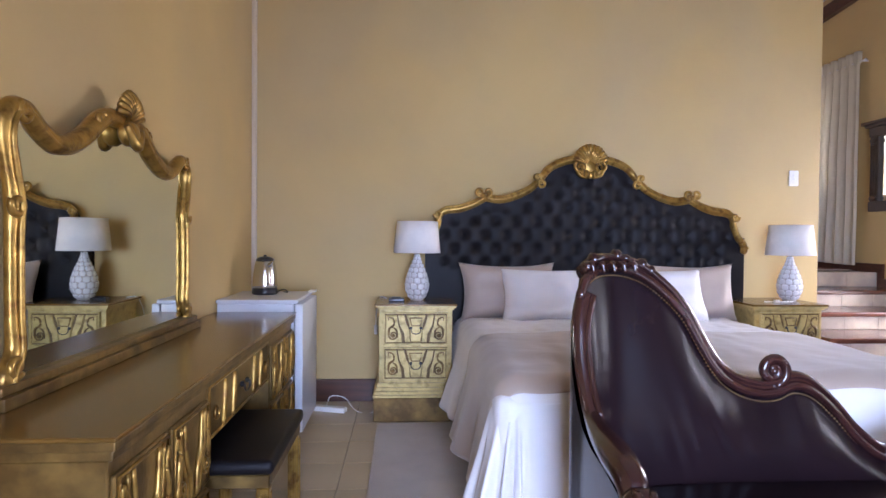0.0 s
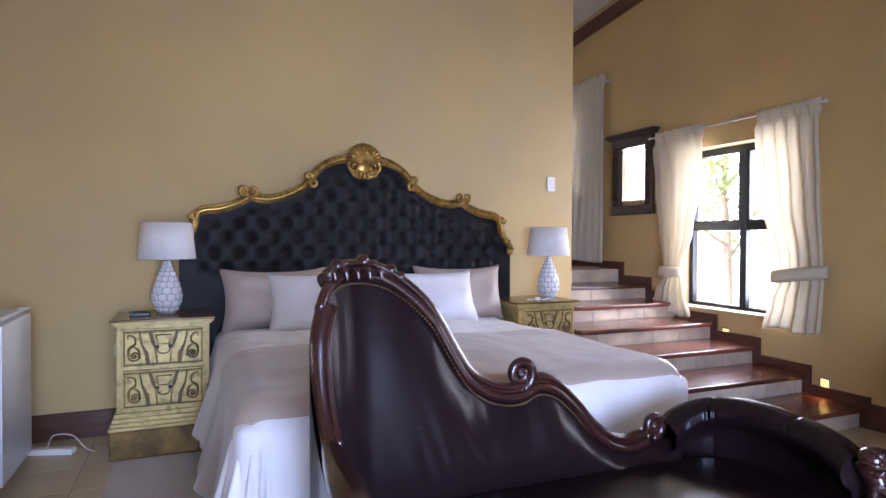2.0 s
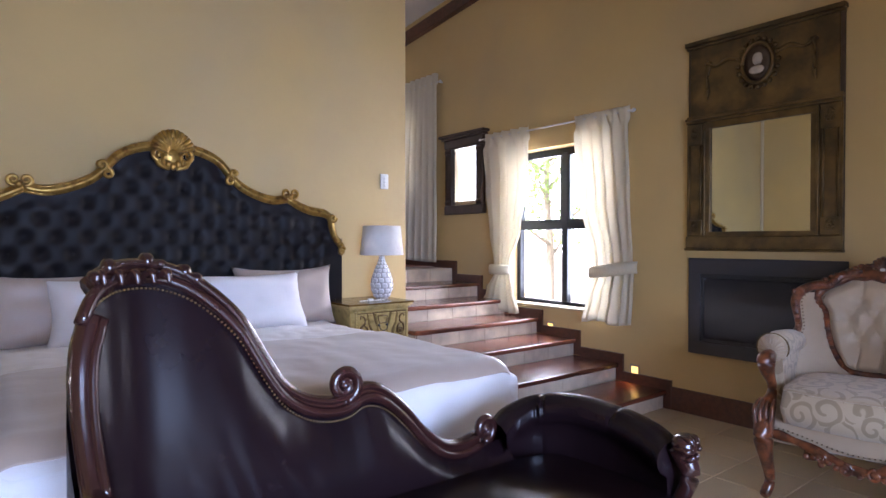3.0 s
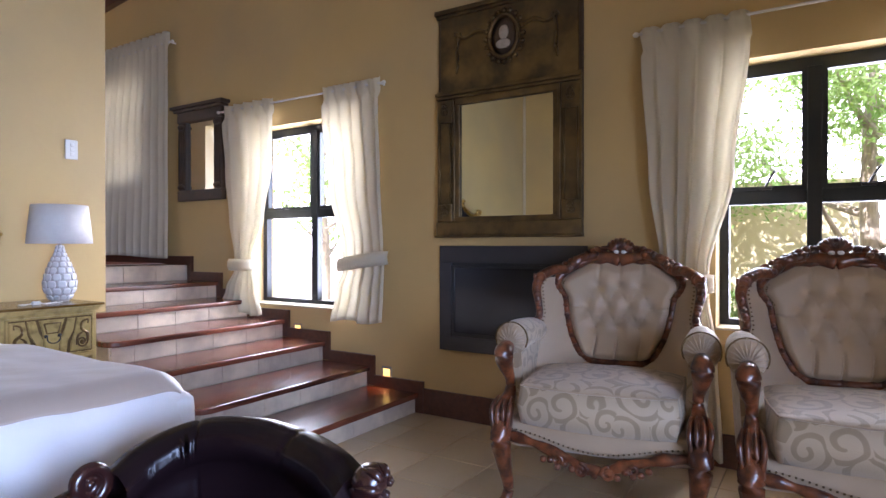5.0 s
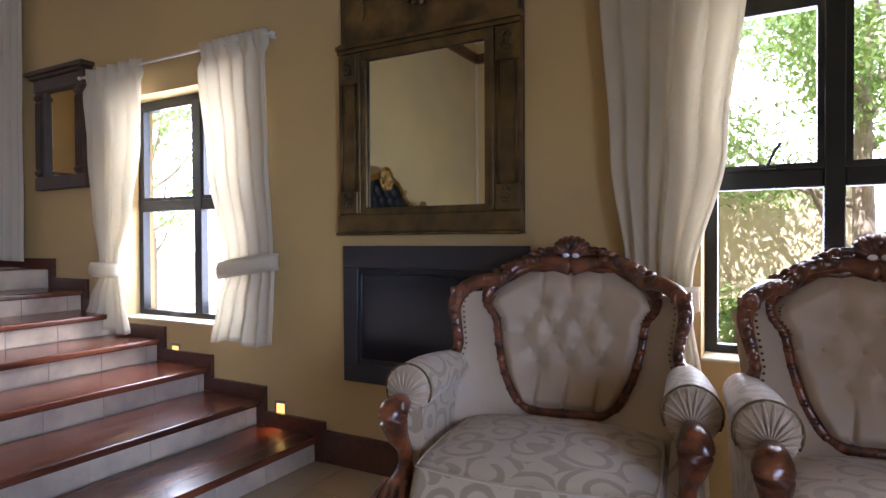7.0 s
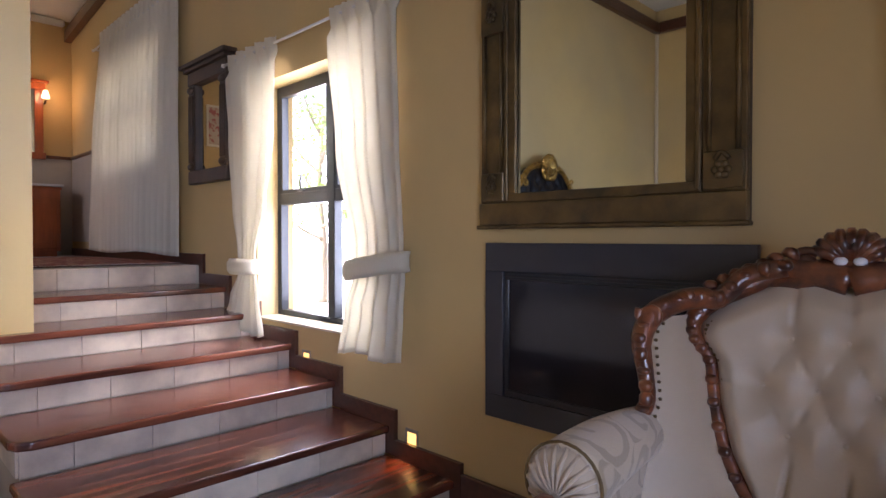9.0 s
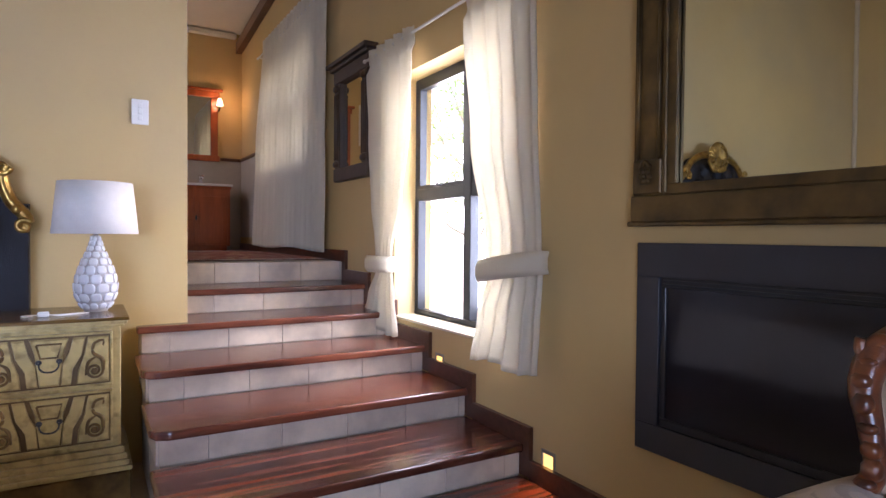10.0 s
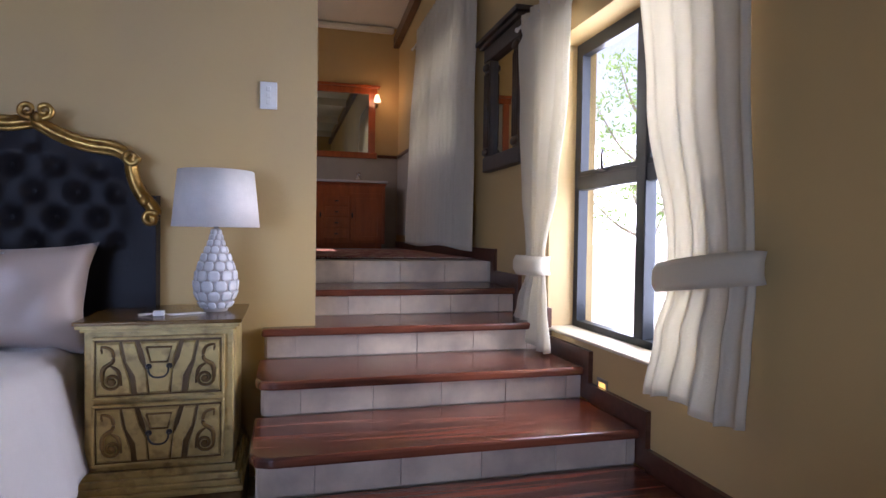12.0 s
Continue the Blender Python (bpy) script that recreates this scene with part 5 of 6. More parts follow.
# ---- the armchairs ----
def armchair(loc, yaw, label):
    t = thing("armchair", label, "armchair", loc, yaw, group="carved armchairs by the window")
    # inner back panel outline: (x, z) half, from the bottom centre to the top centre
    IN = ((0, 0.555), (0.10, 0.56), (0.165, 0.59), (0.215, 0.68), (0.243, 0.78), (0.258, 0.87), (0.290, 0.915), (0.298, 0.955), (0.262, 0.985), (0.20, 1.022), (0.13, 1.058), (0.06, 1.055), (0, 1.040))
    ROWS = ((0.725, (-0.105, 0, 0.105)), (0.825, (-0.158, -0.052, 0.052, 0.158)), (0.925, (-0.105, 0, 0.105)))

    def by(x, z):
        """Depth of the back at x, z: it leans back and wraps forward at the sides."""
        return 0.13 + 0.30 * (z - 0.45) - 1.1 * max(0, abs(x) - 0.10) ** 2

    def w_at(z):
        zs = [p[1] for p in IN[1:8]]
        return float(np.interp(z, zs, [p[0] for p in IN[1:8]]))

    def ztop(x):
        return float(np.interp(abs(x), (0, 0.06, 0.13, 0.20, 0.262, 0.298), (1.040, 1.055, 1.058, 1.022, 0.985, 0.955)))
    bm = bmesh.new()

    def panel(u, v):
        z = 0.56 + 0.50 * v
        w = w_at(z) if z < 0.95 else 0.297
        x = (2 * u - 1) * w
        z = min(z, ztop(x))
        e = min(1, (1 - abs(2 * u - 1)) / 0.16) * min(1, max(0, (ztop(x) - z) / 0.05)) * min(1, v / 0.08)
        zz = z - 0.68
        dep = 0.0
        for cz, xs in ROWS:
            for cx in xs:
                d = math.hypot(x - cx, z - cz)
                dep = max(dep, 0.045 * math.exp(-(d / 0.032) ** 1.2))
        cr = 0
        if z > 0.925 or z < 0.725:
            for cx in (-0.105, 0, 0.105):
                cr = max(cr, math.exp(-((x - cx - 0.008 * math.sin((z - 0.925) * 20)) / 0.006) ** 2))
        elif abs(x) > 0.158:
            cr = math.exp(-((z - 0.825) / 0.005) ** 2)
        elif abs(x) / 0.105 + abs(z - 0.825) / 0.20 < 1.52:
            a, b = x / 0.105, (z - 0.725) / 0.20
            for q in (a + b, a - b):
                cr = max(cr, math.exp(-((q - round(q)) * 0.105 / 0.007) ** 2))
        bulge = 0.062 * math.sqrt(max(0, e))
        return (x, by(x, z) - bulge + e * max(dep, 0.020 * cr), z)
    grid(bm, 72, 72, panel)
    part("backrest", bm, VELVET, t, "deep-buttoned beige satin backrest", smooth=True)
    for cz, xs in ROWS:
        for cx in xs:
            part("button", blob(bmesh.new(), (0, 0, 0), (0.009, 0.006, 0.009), 5), VELVET, t, smooth=True, loc=(cx, by(cx, cz) - 0.018, cz))
    bm = bmesh.new()
    grid(bm, 24, 24, lambda u, v: ((2 * u - 1) * 0.40 * (0.8 + 0.2 * v), 0.20 + 0.28 * (v * 0.6) - 0.5 * (2 * u - 1) ** 2 * 0.16, 0.25 + 0.68 * v), flip=True)
    part("back_cover", bm, VELVET, t, smooth=True)
    # inner wood frame
    for s in (-1, 1):
        bm = bmesh.new()
        pts = [(s * x * 1.03, by(x, z) - 0.02, z + (0.016 if z > 0.98 else 0)) for x, z in IN]
        sweep(bm, pts, (0.024, 0.022, 0.018, 0.016, 0.015, 0.016, 0.019, 0.022, 0.024, 0.026, 0.028, 0.032, 0.036), 9, smooth=4, up=(0, 1, 0))
        for p in smooth_path(pts, 4)[::2]:
            blob(bm, (p[0], p[1] - 0.012, p[2]), (0.015, 0.014, 0.013), 5)
        part("back_frame", bm, CARVED, t, smooth=True)
        # outer frame: shoulder sweep to the ear, then down to the arm
        OF = ((0.12, 1.085), (0.20, 1.062), (0.25, 1.010), (0.285, 1.012), (0.325, 1.005), (0.370, 0.975), (0.388, 0.92), (0.375, 0.85), (0.365, 0.79), (0.380, 0.75))
        bm = bmesh.new()
        OP = [(s * x, by(0.27, z) - 0.02 - 0.75 * max(0, x - 0.22), z) for x, z in OF]
        sweep(bm, OP, (0.022, 0.024, 0.022, 0.026, 0.026, 0.027, 0.024, 0.019, 0.017, 0.020), 9, smooth=4, up=(0, 1, 0))
        for k, p in enumerate(smooth_path(OP, 4)[::2]):
            blob(bm, (p[0], p[1] - 0.014, p[2] + 0.004), (0.017, 0.015, 0.015 + 0.006 * math.sin(k * 2.1)), 5)
        sweep(bm, [(s * (0.372 + p_[0]), OP[5][1] - 0.02, 0.975 + p_[2]) for p_ in spiral(0, 0, 0, 0.028, 1.3, 0.5, -1)], 0.010, 7, smooth=2, up=(0, 1, 0))
        sweep(bm, [(s * (0.38 + p_[0]), OP[-1][1] - 0.01, 0.74 + p_[2]) for p_ in spiral(0, 0, 0, 0.024, 1.2, 3.5, 1)], 0.009, 7, smooth=2, up=(0, 1, 0))
        part("wing_frame", bm, CARVED, t, smooth=True)
        # wing upholstery
        bm = bmesh.new()

        def wing(u, v, s=s):
            z = 0.50 + 0.47 * v
            xi = w_at(min(z, 0.95)) + 0.012
            xo = float(np.interp(z, (0.5, 0.72, 0.79, 0.86, 0.93, 0.985), (0.40, 0.38, 0.365, 0.375, 0.385, 0.36)))
            x = xi + (xo - xi) * u
            y0, y1 = by(xi, z) - 0.015, by(0.27, z) - 0.02 - 0.75 * max(0, xo - 0.22)
            return (s * x, y0 + (y1 - y0) * u - 0.016 * math.sin(math.pi * u), z)
        grid(bm, 10, 20, wing, flip=s < 0)
        part("wing_panel", bm, VELVET, t, smooth=True)
        # arm: padded roll and side
        bm = bmesh.new()
        sweep(bm, ((s * 0.385, 0.16, 0.70), (s * 0.390, 0.0, 0.715), (s * 0.395, -0.16, 0.72), (s * 0.395, -0.30, 0.715)), (0.055, 0.062, 0.070, 0.074), 16, smooth=5)
        part("armrest", bm, TAPESTRY, t, "beige damask padded arm roll", smooth=True)
        bm = bmesh.new()
        blob(bm, (s * 0.395, -0.30, 0.715), (0.068, 0.028, 0.068), 9)
        end = part("arm_end", bm, VELVET, t, "pleated satin arm end", smooth=True)
        for k in range(18):
            a = 2 * math.pi * k / 18
            pleat = sweep(bmesh.new(), ((s * 0.395 + 0.010 * math.cos(a), -0.332, 0.700 + 0.010 * math.sin(a)), (s * 0.395 + 0.040 * math.cos(a), -0.327, 0.710 + 0.042 * math.sin(a)), (s * 0.395 + 0.067 * math.cos(a), -0.302, 0.715 + 0.067 * math.sin(a))), (0.002, 0.004, 0.006), 5)
            part("pleat", pleat, VELVET, end, smooth=True)
        arc = [(s * 0.395 + 0.074 * math.cos(a), -0.300, 0.715 + 0.074 * math.sin(a)) for a in np.linspace(-0.5, math.pi + 0.5, 18)]
        part("arm_piping", sweep(bmesh.new(), arc, 0.0035, 6, smooth=0, up=(0, 1, 0)), GLAZE, t, "dark piping cord", smooth=True)
        bm = bmesh.new()

        def side(u, v, s=s):
            y = 0.16 - 0.47 * u
            z = 0.27 + 0.42 * v
            return (s * (0.315 + 0.035 * v + 0.025 * math.sin(math.pi * v)), y, z)
        grid(bm, 12, 12, side, flip=s > 0)
        grid(bm, 12, 12, lambda u, v: (s * (0.40 + 0.03 * v), 0.20 - 0.50 * u, 0.24 + 0.46 * v), flip=s < 0)
        q = [bm.verts.new(c) for c in ((s * 0.315, -0.31, 0.27), (s * 0.40, -0.30, 0.24), (s * 0.43, -0.30, 0.70), (s * 0.35, -0.31, 0.69))]
        bm.faces.new(q if s > 0 else list(reversed(q)))
        part("arm_side", bm, TAPESTRY, t, smooth=True)
        # carved front post from the arm to the knee, and the leg
        bm = bmesh.new()
        sweep(bm, ((s * 0.395, -0.345, 0.69), (s * 0.40, -0.395, 0.665), (s * 0.395, -0.385, 0.61), (s * 0.385, -0.352, 0.55), (s * 0.385, -0.350, 0.49), (s * 0.39, -0.40, 0.44), (s * 0.395, -0.435, 0.39)),
              (0.030, 0.044, 0.034, 0.022, 0.026, 0.040, 0.046), 10, smooth=5)
        for k in range(4):
            sweep(bm, ((s * (0.36 + 0.02 * k), -0.40, 0.48), (s * (0.355 + 0.026 * k), -0.455, 0.44), (s * (0.36 + 0.022 * k), -0.465, 0.37), (s * (0.37 + 0.015 * k), -0.44, 0.31)), (0.005, 0.011, 0.010, 0.004), 7)
        part("arm_post", bm, CARVED, t, smooth=True)
        bm = bmesh.new()
        sweep(bm, ((s * 0.39, -0.42, 0.39), (s * 0.395, -0.455, 0.31), (s * 0.385, -0.43, 0.19), (s * 0.375, -0.405, 0.09), (s * 0.385, -0.42, 0.035), (s * 0.39, -0.445, 0.018)), (0.040, 0.046, 0.032, 0.024, 0.026, 0.022), 10, smooth=5)
        part("leg", bm, CARVED, t, smooth=True)
        bm = bmesh.new()
        sweep(bm, ((s * 0.34, 0.20, 0.28), (s * 0.345, 0.23, 0.14), (s * 0.36, 0.28, 0.015)), (0.034, 0.028, 0.022), 8)
        part("leg", bm, CARVED, t, smooth=True)
        bm = bmesh.new()
        for k in range(30):
            i = 0.4 + k * 0.28
            j = min(int(i), len(IN) - 2)
            x, z = IN[j][0] + (IN[j + 1][0] - IN[j][0]) * (i - j), IN[j][1] + (IN[j + 1][1] - IN[j][1]) * (i - j)
            x, z = x * 0.93, 0.80 + (z - 0.80) * 0.93
            blob(bm, (s * x, by(x, z) - 0.034, z), (0.0045, 0.004, 0.0045), 4)
        for k in range(14):
            z = 0.74 + 0.018 * k
            xo = float(np.interp(z, (0.5, 0.72, 0.79, 0.86, 0.93, 0.985), (0.40, 0.38, 0.365, 0.375, 0.385, 0.36))) - 0.026
            blob(bm, (s * xo, by(0.27, z) - 0.036 - 0.75 * max(0, xo - 0.22), z), (0.0045, 0.004, 0.0045), 4)
        part("nail_trim", bm, GLAZE, t, "row of dark nail heads", kind="stuff")
    # crest
    bm = bmesh.new()
    for k in range(9):
        a = radians(-72 + 18 * k)
        sweep(bm, ((0.012 * math.sin(a), by(0, 1.1) - 0.035, 1.095), (0.045 * math.sin(a), by(0, 1.12) - 0.055, 1.105 + 0.035 * math.cos(a)), (0.070 * math.sin(a), by(0, 1.12) - 0.03, 1.105 + 0.060 * math.cos(a))), (0.006, 0.013, 0.012), 6, smooth=3)
    for s in (-1, 1):
        sweep(bm, [(s * (0.085 + p_[0]), by(0, 1.1) - 0.035, 1.095 + p_[2]) for p_ in spiral(0, 0, 0, 0.030, 1.3, 2.5, -1)], 0.010, 7, smooth=2, up=(0, 1, 0))
        sweep(bm, ((s * 0.03, by(0, 1.1) - 0.04, 1.07), (s * 0.10, by(0, 1.08) - 0.04, 1.05), (s * 0.17, by(0.1, 1.05) - 0.03, 1.05)), (0.014, 0.016, 0.010), 7)
    blob(bm, (0, by(0, 1.1) - 0.02, 1.10), (0.06, 0.025, 0.045), 7)
    for s in (-1, 1):
        for k in range(7):
            x = 0.10 + 0.027 * k
            z = float(np.interp(x, (0.10, 0.17, 0.235, 0.29), (1.098, 1.065, 1.035, 1.0)))
            sweep(bm, ((s * x, by(0.1, z) - 0.03, z), (s * (x + 0.012), by(0.1, z) - 0.05, z + 0.020), (s * (x + 0.034), by(0.1, z) - 0.03, z + 0.012 + 0.008 * math.sin(k * 2.3))), (0.008, 0.014, 0.004), 6)
    part("crest_carving", bm, CARVED, t, smooth=True)
    # pale lumps added where bright background shows through two holes in the crest
    for s in (-1, 1):
        part("bright_hole", blob(bmesh.new(), (s * 0.018, by(0, 1.1) - 0.052, 1.100), (0.014, 0.008, 0.010), 6), CERAMIC, t, "pale lump in place of a bright hole through the crest", smooth=True)
    # seat
    bm = bmesh.new()

    def cushion(top):
        def f(u, v):
            a, b = 2 * u - 1, 2 * v - 1
            r = 1 - 0.05 * (a * a * b * b)
            x = a * 0.325 * r
            y = -0.17 + b * 0.285 * r - (0.03 * (1 - a * a) if b < 0 else 0)
            z = (0.545 if top else 0.385) + (0.035 if top else -0.01) * (1 - abs(a) ** 3) * (1 - abs(b) ** 3)
            if top:
                z += 0.008 * noise.noise(Vector((a * 2, b * 2, 3)))
            return (x, y, z)
        return f
    top, bot = grid(bm, 26, 22, cushion(True)), grid(bm, 26, 22, cushion(False), flip=True)
    def rim(rows):
        return rows[0] + [r[-1] for r in rows[1:]] + list(reversed(rows[-1][:-1])) + [r[0] for r in reversed(rows[1:-1])]
    ra, rb = rim(top), rim(bot)
    mid = [bm.verts.new(((p.co + q.co) / 2 - Vector((0, 0.17, 0)) - Vector((0, 0, 0))) * 1.0) for p, q in zip(ra, rb)]
    for m, p, q in zip(mid, ra, rb):
        c = (p.co + q.co) / 2
        d = Vector((c.x, c.y + 0.17, 0))
        m.co = c + d.normalized() * 0.018
    n = len(ra)
    for k in range(n):
        bm.faces.new((ra[(k + 1) % n], ra[k], mid[k], mid[(k + 1) % n]))
        bm.faces.new((mid[(k + 1) % n], mid[k], rb[k], rb[(k + 1) % n]))
    ring = [tuple(v.co) for v in ra]
    part("seat_cushion", bm, TAPESTRY, t, "thick beige damask seat cushion", smooth=True)
    bm = bmesh.new()
    sweep(bm, ring + [ring[0]], 0.0045, 5, smooth=0)
    part("piping", bm, VELVET, t, smooth=True)
    bm = bmesh.new()
    box(bm, -0.375, 0.375, -0.41, 0.20, 0.27, 0.392, bevel=0.03, seg=3)
    part("seat_base", bm, VELVET, t, smooth=True)
    bm = bmesh.new()
    pts = [(x, -0.425 - 0.015 * math.cos(x * 4), 0.285 - 0.035 * math.cos(x * 8.5) - 0.02 * (abs(x) < 0.06)) for x in np.linspace(-0.37, 0.37, 15)]
    sweep(bm, pts, [0.022 + 0.006 * math.sin(k * 2.2) for k in range(15)], 8, smooth=3, wide=0.7)
    for k in range(15):
        x = -0.21 + 0.03 * k
        blob(bm, (x, -0.447, 0.252 - 0.03 * math.cos(x * 7) + 0.012 * math.sin(k * 2.4)), (0.015, 0.013, 0.015), 5)
    for s in (-1, 1):
        sweep(bm, [(s * (0.055 + p_[0]), -0.45, 0.228 + p_[2]) for p_ in spiral(0, 0, 0, 0.028, 1.3, 1.5, 1)], 0.009, 7, smooth=2, up=(0, 1, 0))
        sweep(bm, [(s * (0.15 + p_[0]), -0.45, 0.255 + p_[2]) for p_ in spiral(0, 0, 0, 0.022, 1.2, 4.0, -1)], 0.008, 7, smooth=2, up=(0, 1, 0))
    part("seat_rail", bm, CARVED, t, "carved red-brown front rail", smooth=True)
    bm = bmesh.new()
    for k in range(36):
        x = -0.355 + 0.71 * k / 35
        blob(bm, (x, -0.418, 0.318 - 0.030 * math.cos(x * 8.5)), (0.0045, 0.004, 0.0045), 4)
    part("nail_trim", bm, GLAZE, t, kind="stuff")
    t.scale = (0.99, 1, 1)
    return t


armchair((5.88, 1.68, 0), -82, "carved red-brown armchair with deep-buttoned beige back by the fireplace")
armchair((5.93, 0.75, 0), -80, "carved red-brown armchair with deep-buttoned beige back by the window")


# ---- fireplace and large mirror ----
fire = thing("wall_fireplace", "built-in gas fireplace with a wide charcoal metal surround", "fireplace", (XE, 2.485, 0.79))
part("surround", boxes((-0.022, 0.0, -0.50, 0.50, 0.232, 0.342), (-0.022, 0.0, -0.50, 0.50, -0.342, -0.25), (-0.022, 0.0, -0.50, -0.41, -0.25, 0.232), (-0.022, 0.0, 0.41, 0.50, -0.25, 0.232), bevel=0.002), FIREFRAME, fire)
part("inner_frame", boxes((-0.012, 0.06, -0.41, 0.41, 0.200, 0.232), (-0.012, 0.06, -0.41, 0.41, -0.25, -0.225), (-0.012, 0.06, -0.41, -0.39, -0.225, 0.20), (-0.012, 0.06, 0.39, 0.41, -0.225, 0.20), bevel=0.002), BLACK, fire)
part("air_slot", boxes((-0.018, -0.012, -0.40, 0.40, 0.206, 0.212), (-0.018, -0.012, -0.40, 0.40, 0.218, 0.224)), FRAMEBLACK, fire)
part("glass_panel", boxes((-0.006, -0.001, -0.39, 0.39, -0.225, 0.20)), DARKGLASS, fire)

mir = thing("wall_mirror", "tall mirror in weathered brass-brown frame with a carved panel above", "mirror", (XE, 2.50, 0))
HY = 0.49
part("backboard", boxes((-0.02, -0.001, -HY, HY, 1.20, 2.66)), CARVEDARK, mir)
part("upper_panel", boxes((-0.034, -0.021, -HY + 0.02, HY - 0.02, 2.14, 2.62), bevel=0.003), BRASSFRAME, mir)
part("cornice", boxes((-0.06, -0.001, -HY - 0.012, HY + 0.012, 2.635, 2.665), (-0.048, -0.002, -HY - 0.004, HY + 0.004, 2.615, 2.635), bevel=0.005, seg=2), BRASSFRAME, mir)
part("middle_moulding", boxes((-0.055, -0.021, -HY, HY, 2.085, 2.105), (-0.065, -0.021, -HY - 0.004, HY + 0.004, 2.105, 2.125), (-0.045, -0.021, -HY, HY, 2.125, 2.14), bevel=0.004, seg=2), BRASSFRAME, mir)
part("base_rail", boxes((-0.05, -0.021, -HY - 0.004, HY + 0.004, 1.20, 1.285), (-0.058, -0.021, -HY - 0.012, HY + 0.012, 1.185, 1.20), bevel=0.004), BRASSFRAME, mir)
for s in (-1, 1):
    a, b = sorted((s * HY, s * (HY - 0.125)))
    p = part("pilaster", boxes((-0.04, -0.021, a, b, 1.285, 2.085), bevel=0.003), BRASSFRAME, mir)
    for z0, z1 in ((1.29, 1.40), (1.93, 2.08)):
        part("pilaster_block", boxes((-0.052, -0.040, a + 0.006, b - 0.006, z0, z1), bevel=0.004), BRASSFRAME, p)
    bm = bmesh.new()
    for z in (1.345, 2.0):
        for k in range(6):
            an = k * math.pi / 3
            blob(bm, (-0.058, (a + b) / 2 + 0.017 * math.cos(an), z + 0.017 * math.sin(an)), (0.008, 0.012, 0.012), 5)
        blob(bm, (-0.062, (a + b) / 2, z), (0.010, 0.010, 0.010), 5)
        sweep(bm, ((-0.055, (a + b) / 2 - 0.02, z + 0.03), (-0.06, (a + b) / 2, z + 0.05), (-0.055, (a + b) / 2 + 0.02, z + 0.03)), 0.007, 6)
    for q in (0.022, 0.103):
        yy = s * (HY - q)
        sweep(bm, ((-0.044, yy, 1.40), (-0.044, yy, 1.93)), 0.007, 6, smooth=0)
    part("pilaster_carving", bm, BRASSFRAME, p, smooth=True)
part("glass_frame", boxes((-0.046, -0.030, -0.365, 0.365, 2.04, 2.085), (-0.046, -0.030, -0.365, 0.365, 1.285, 1.318), (-0.046, -0.030, -0.365, -0.318, 1.318, 2.04), (-0.046, -0.030, 0.318, 0.365, 1.318, 2.04),
                          (-0.055, -0.046, -0.365, -0.350, 1.29, 2.08), (-0.055, -0.046, 0.350, 0.365, 1.29, 2.08), bevel=0.003), BRASSFRAME, mir)
part("mirror_glass", boxes((-0.028, -0.0215, -0.318, 0.318, 1.318, 2.04)), MIRROR, mir)
bm = bmesh.new()
n = 28
pts = [(-0.050, 0.098 * math.cos(2 * math.pi * k / n), 2.42 + 0.128 * math.sin(2 * math.pi * k / n)) for k in range(n + 1)]
sweep(bm, pts, 0.013, 8, smooth=0, up=(1, 0, 0))
for k in range(20):
    a = 2 * math.pi * k / 20
    blob(bm, (-0.045, 0.128 * math.cos(a), 2.42 + 0.158 * math.sin(a)), (0.014, 0.017, 0.017), 5)
for s in (-1, 1):
    sweep(bm, [(-0.042, s * y, z) for y, z in ((0.13, 2.47), (0.20, 2.49), (0.28, 2.46), (0.35, 2.50))], (0.010, 0.014, 0.010, 0.016), 7)
    sweep(bm, [(-0.042, s * y, z) for y, z in ((0.32, 2.50), (0.34, 2.40), (0.335, 2.30), (0.345, 2.24))], (0.014, 0.008, 0.012, 0.005), 7)
part("panel_ornament", bm, BRASSFRAME, mir, "dark carved garland around the medallion", smooth=True)
bm = bmesh.new()
lathe(bm, [(0.088, 0.0), (0.088, 0.008), (0.05, 0.012)], 28)
me_m = pose(-0.034, 0, 2.42, 0, -90, 0) @ Matrix.Diagonal((1.3, 1, 1, 1))
bm.transform(me_m)
part("medallion", bm, CARVEDARK, mir, "dark oval medallion", smooth=True)
bm = bmesh.new()
blob(bm, (-0.049, 0.0, 2.445), (0.008, 0.034, 0.045), 7)
blob(bm, (-0.049, 0.005, 2.375), (0.008, 0.052, 0.030), 7)
part("medallion_relief", bm, mat("pale_relief", (0.42, 0.36, 0.30), 0.7, var=0.2, scale=30), mir, "pale bust-like relief", smooth=True)

# the small mirror between the curtains
sm = thing("wall_mirror", "small dark carved walnut mirror hanging between two curtains", "mirror", (XE, 5.48, 0))
for q in (-1, 1):
    p, t = sorted((q * 0.20, q * 0.30))
    part("side_frame", boxes((-0.05, -0.001, p, t, 1.63, 2.24), bevel=0.006), CARVEDARK, sm)
part("bottom_frame", boxes((-0.055, -0.001, -0.31, 0.31, 1.535, 1.63), bevel=0.008, seg=2), CARVEDARK, sm)
part("top_frame", boxes((-0.055, -0.001, -0.31, 0.31, 2.24, 2.33), (-0.08, -0.001, -0.335, 0.335, 2.33, 2.355), (-0.10, -0.001, -0.36, 0.36, 2.355, 2.385), bevel=0.007, seg=2), CARVEDARK, sm)
part("mirror_glass", boxes((-0.020, -0.012, -0.20, 0.20, 1.63, 2.24)), MIRROR, sm)
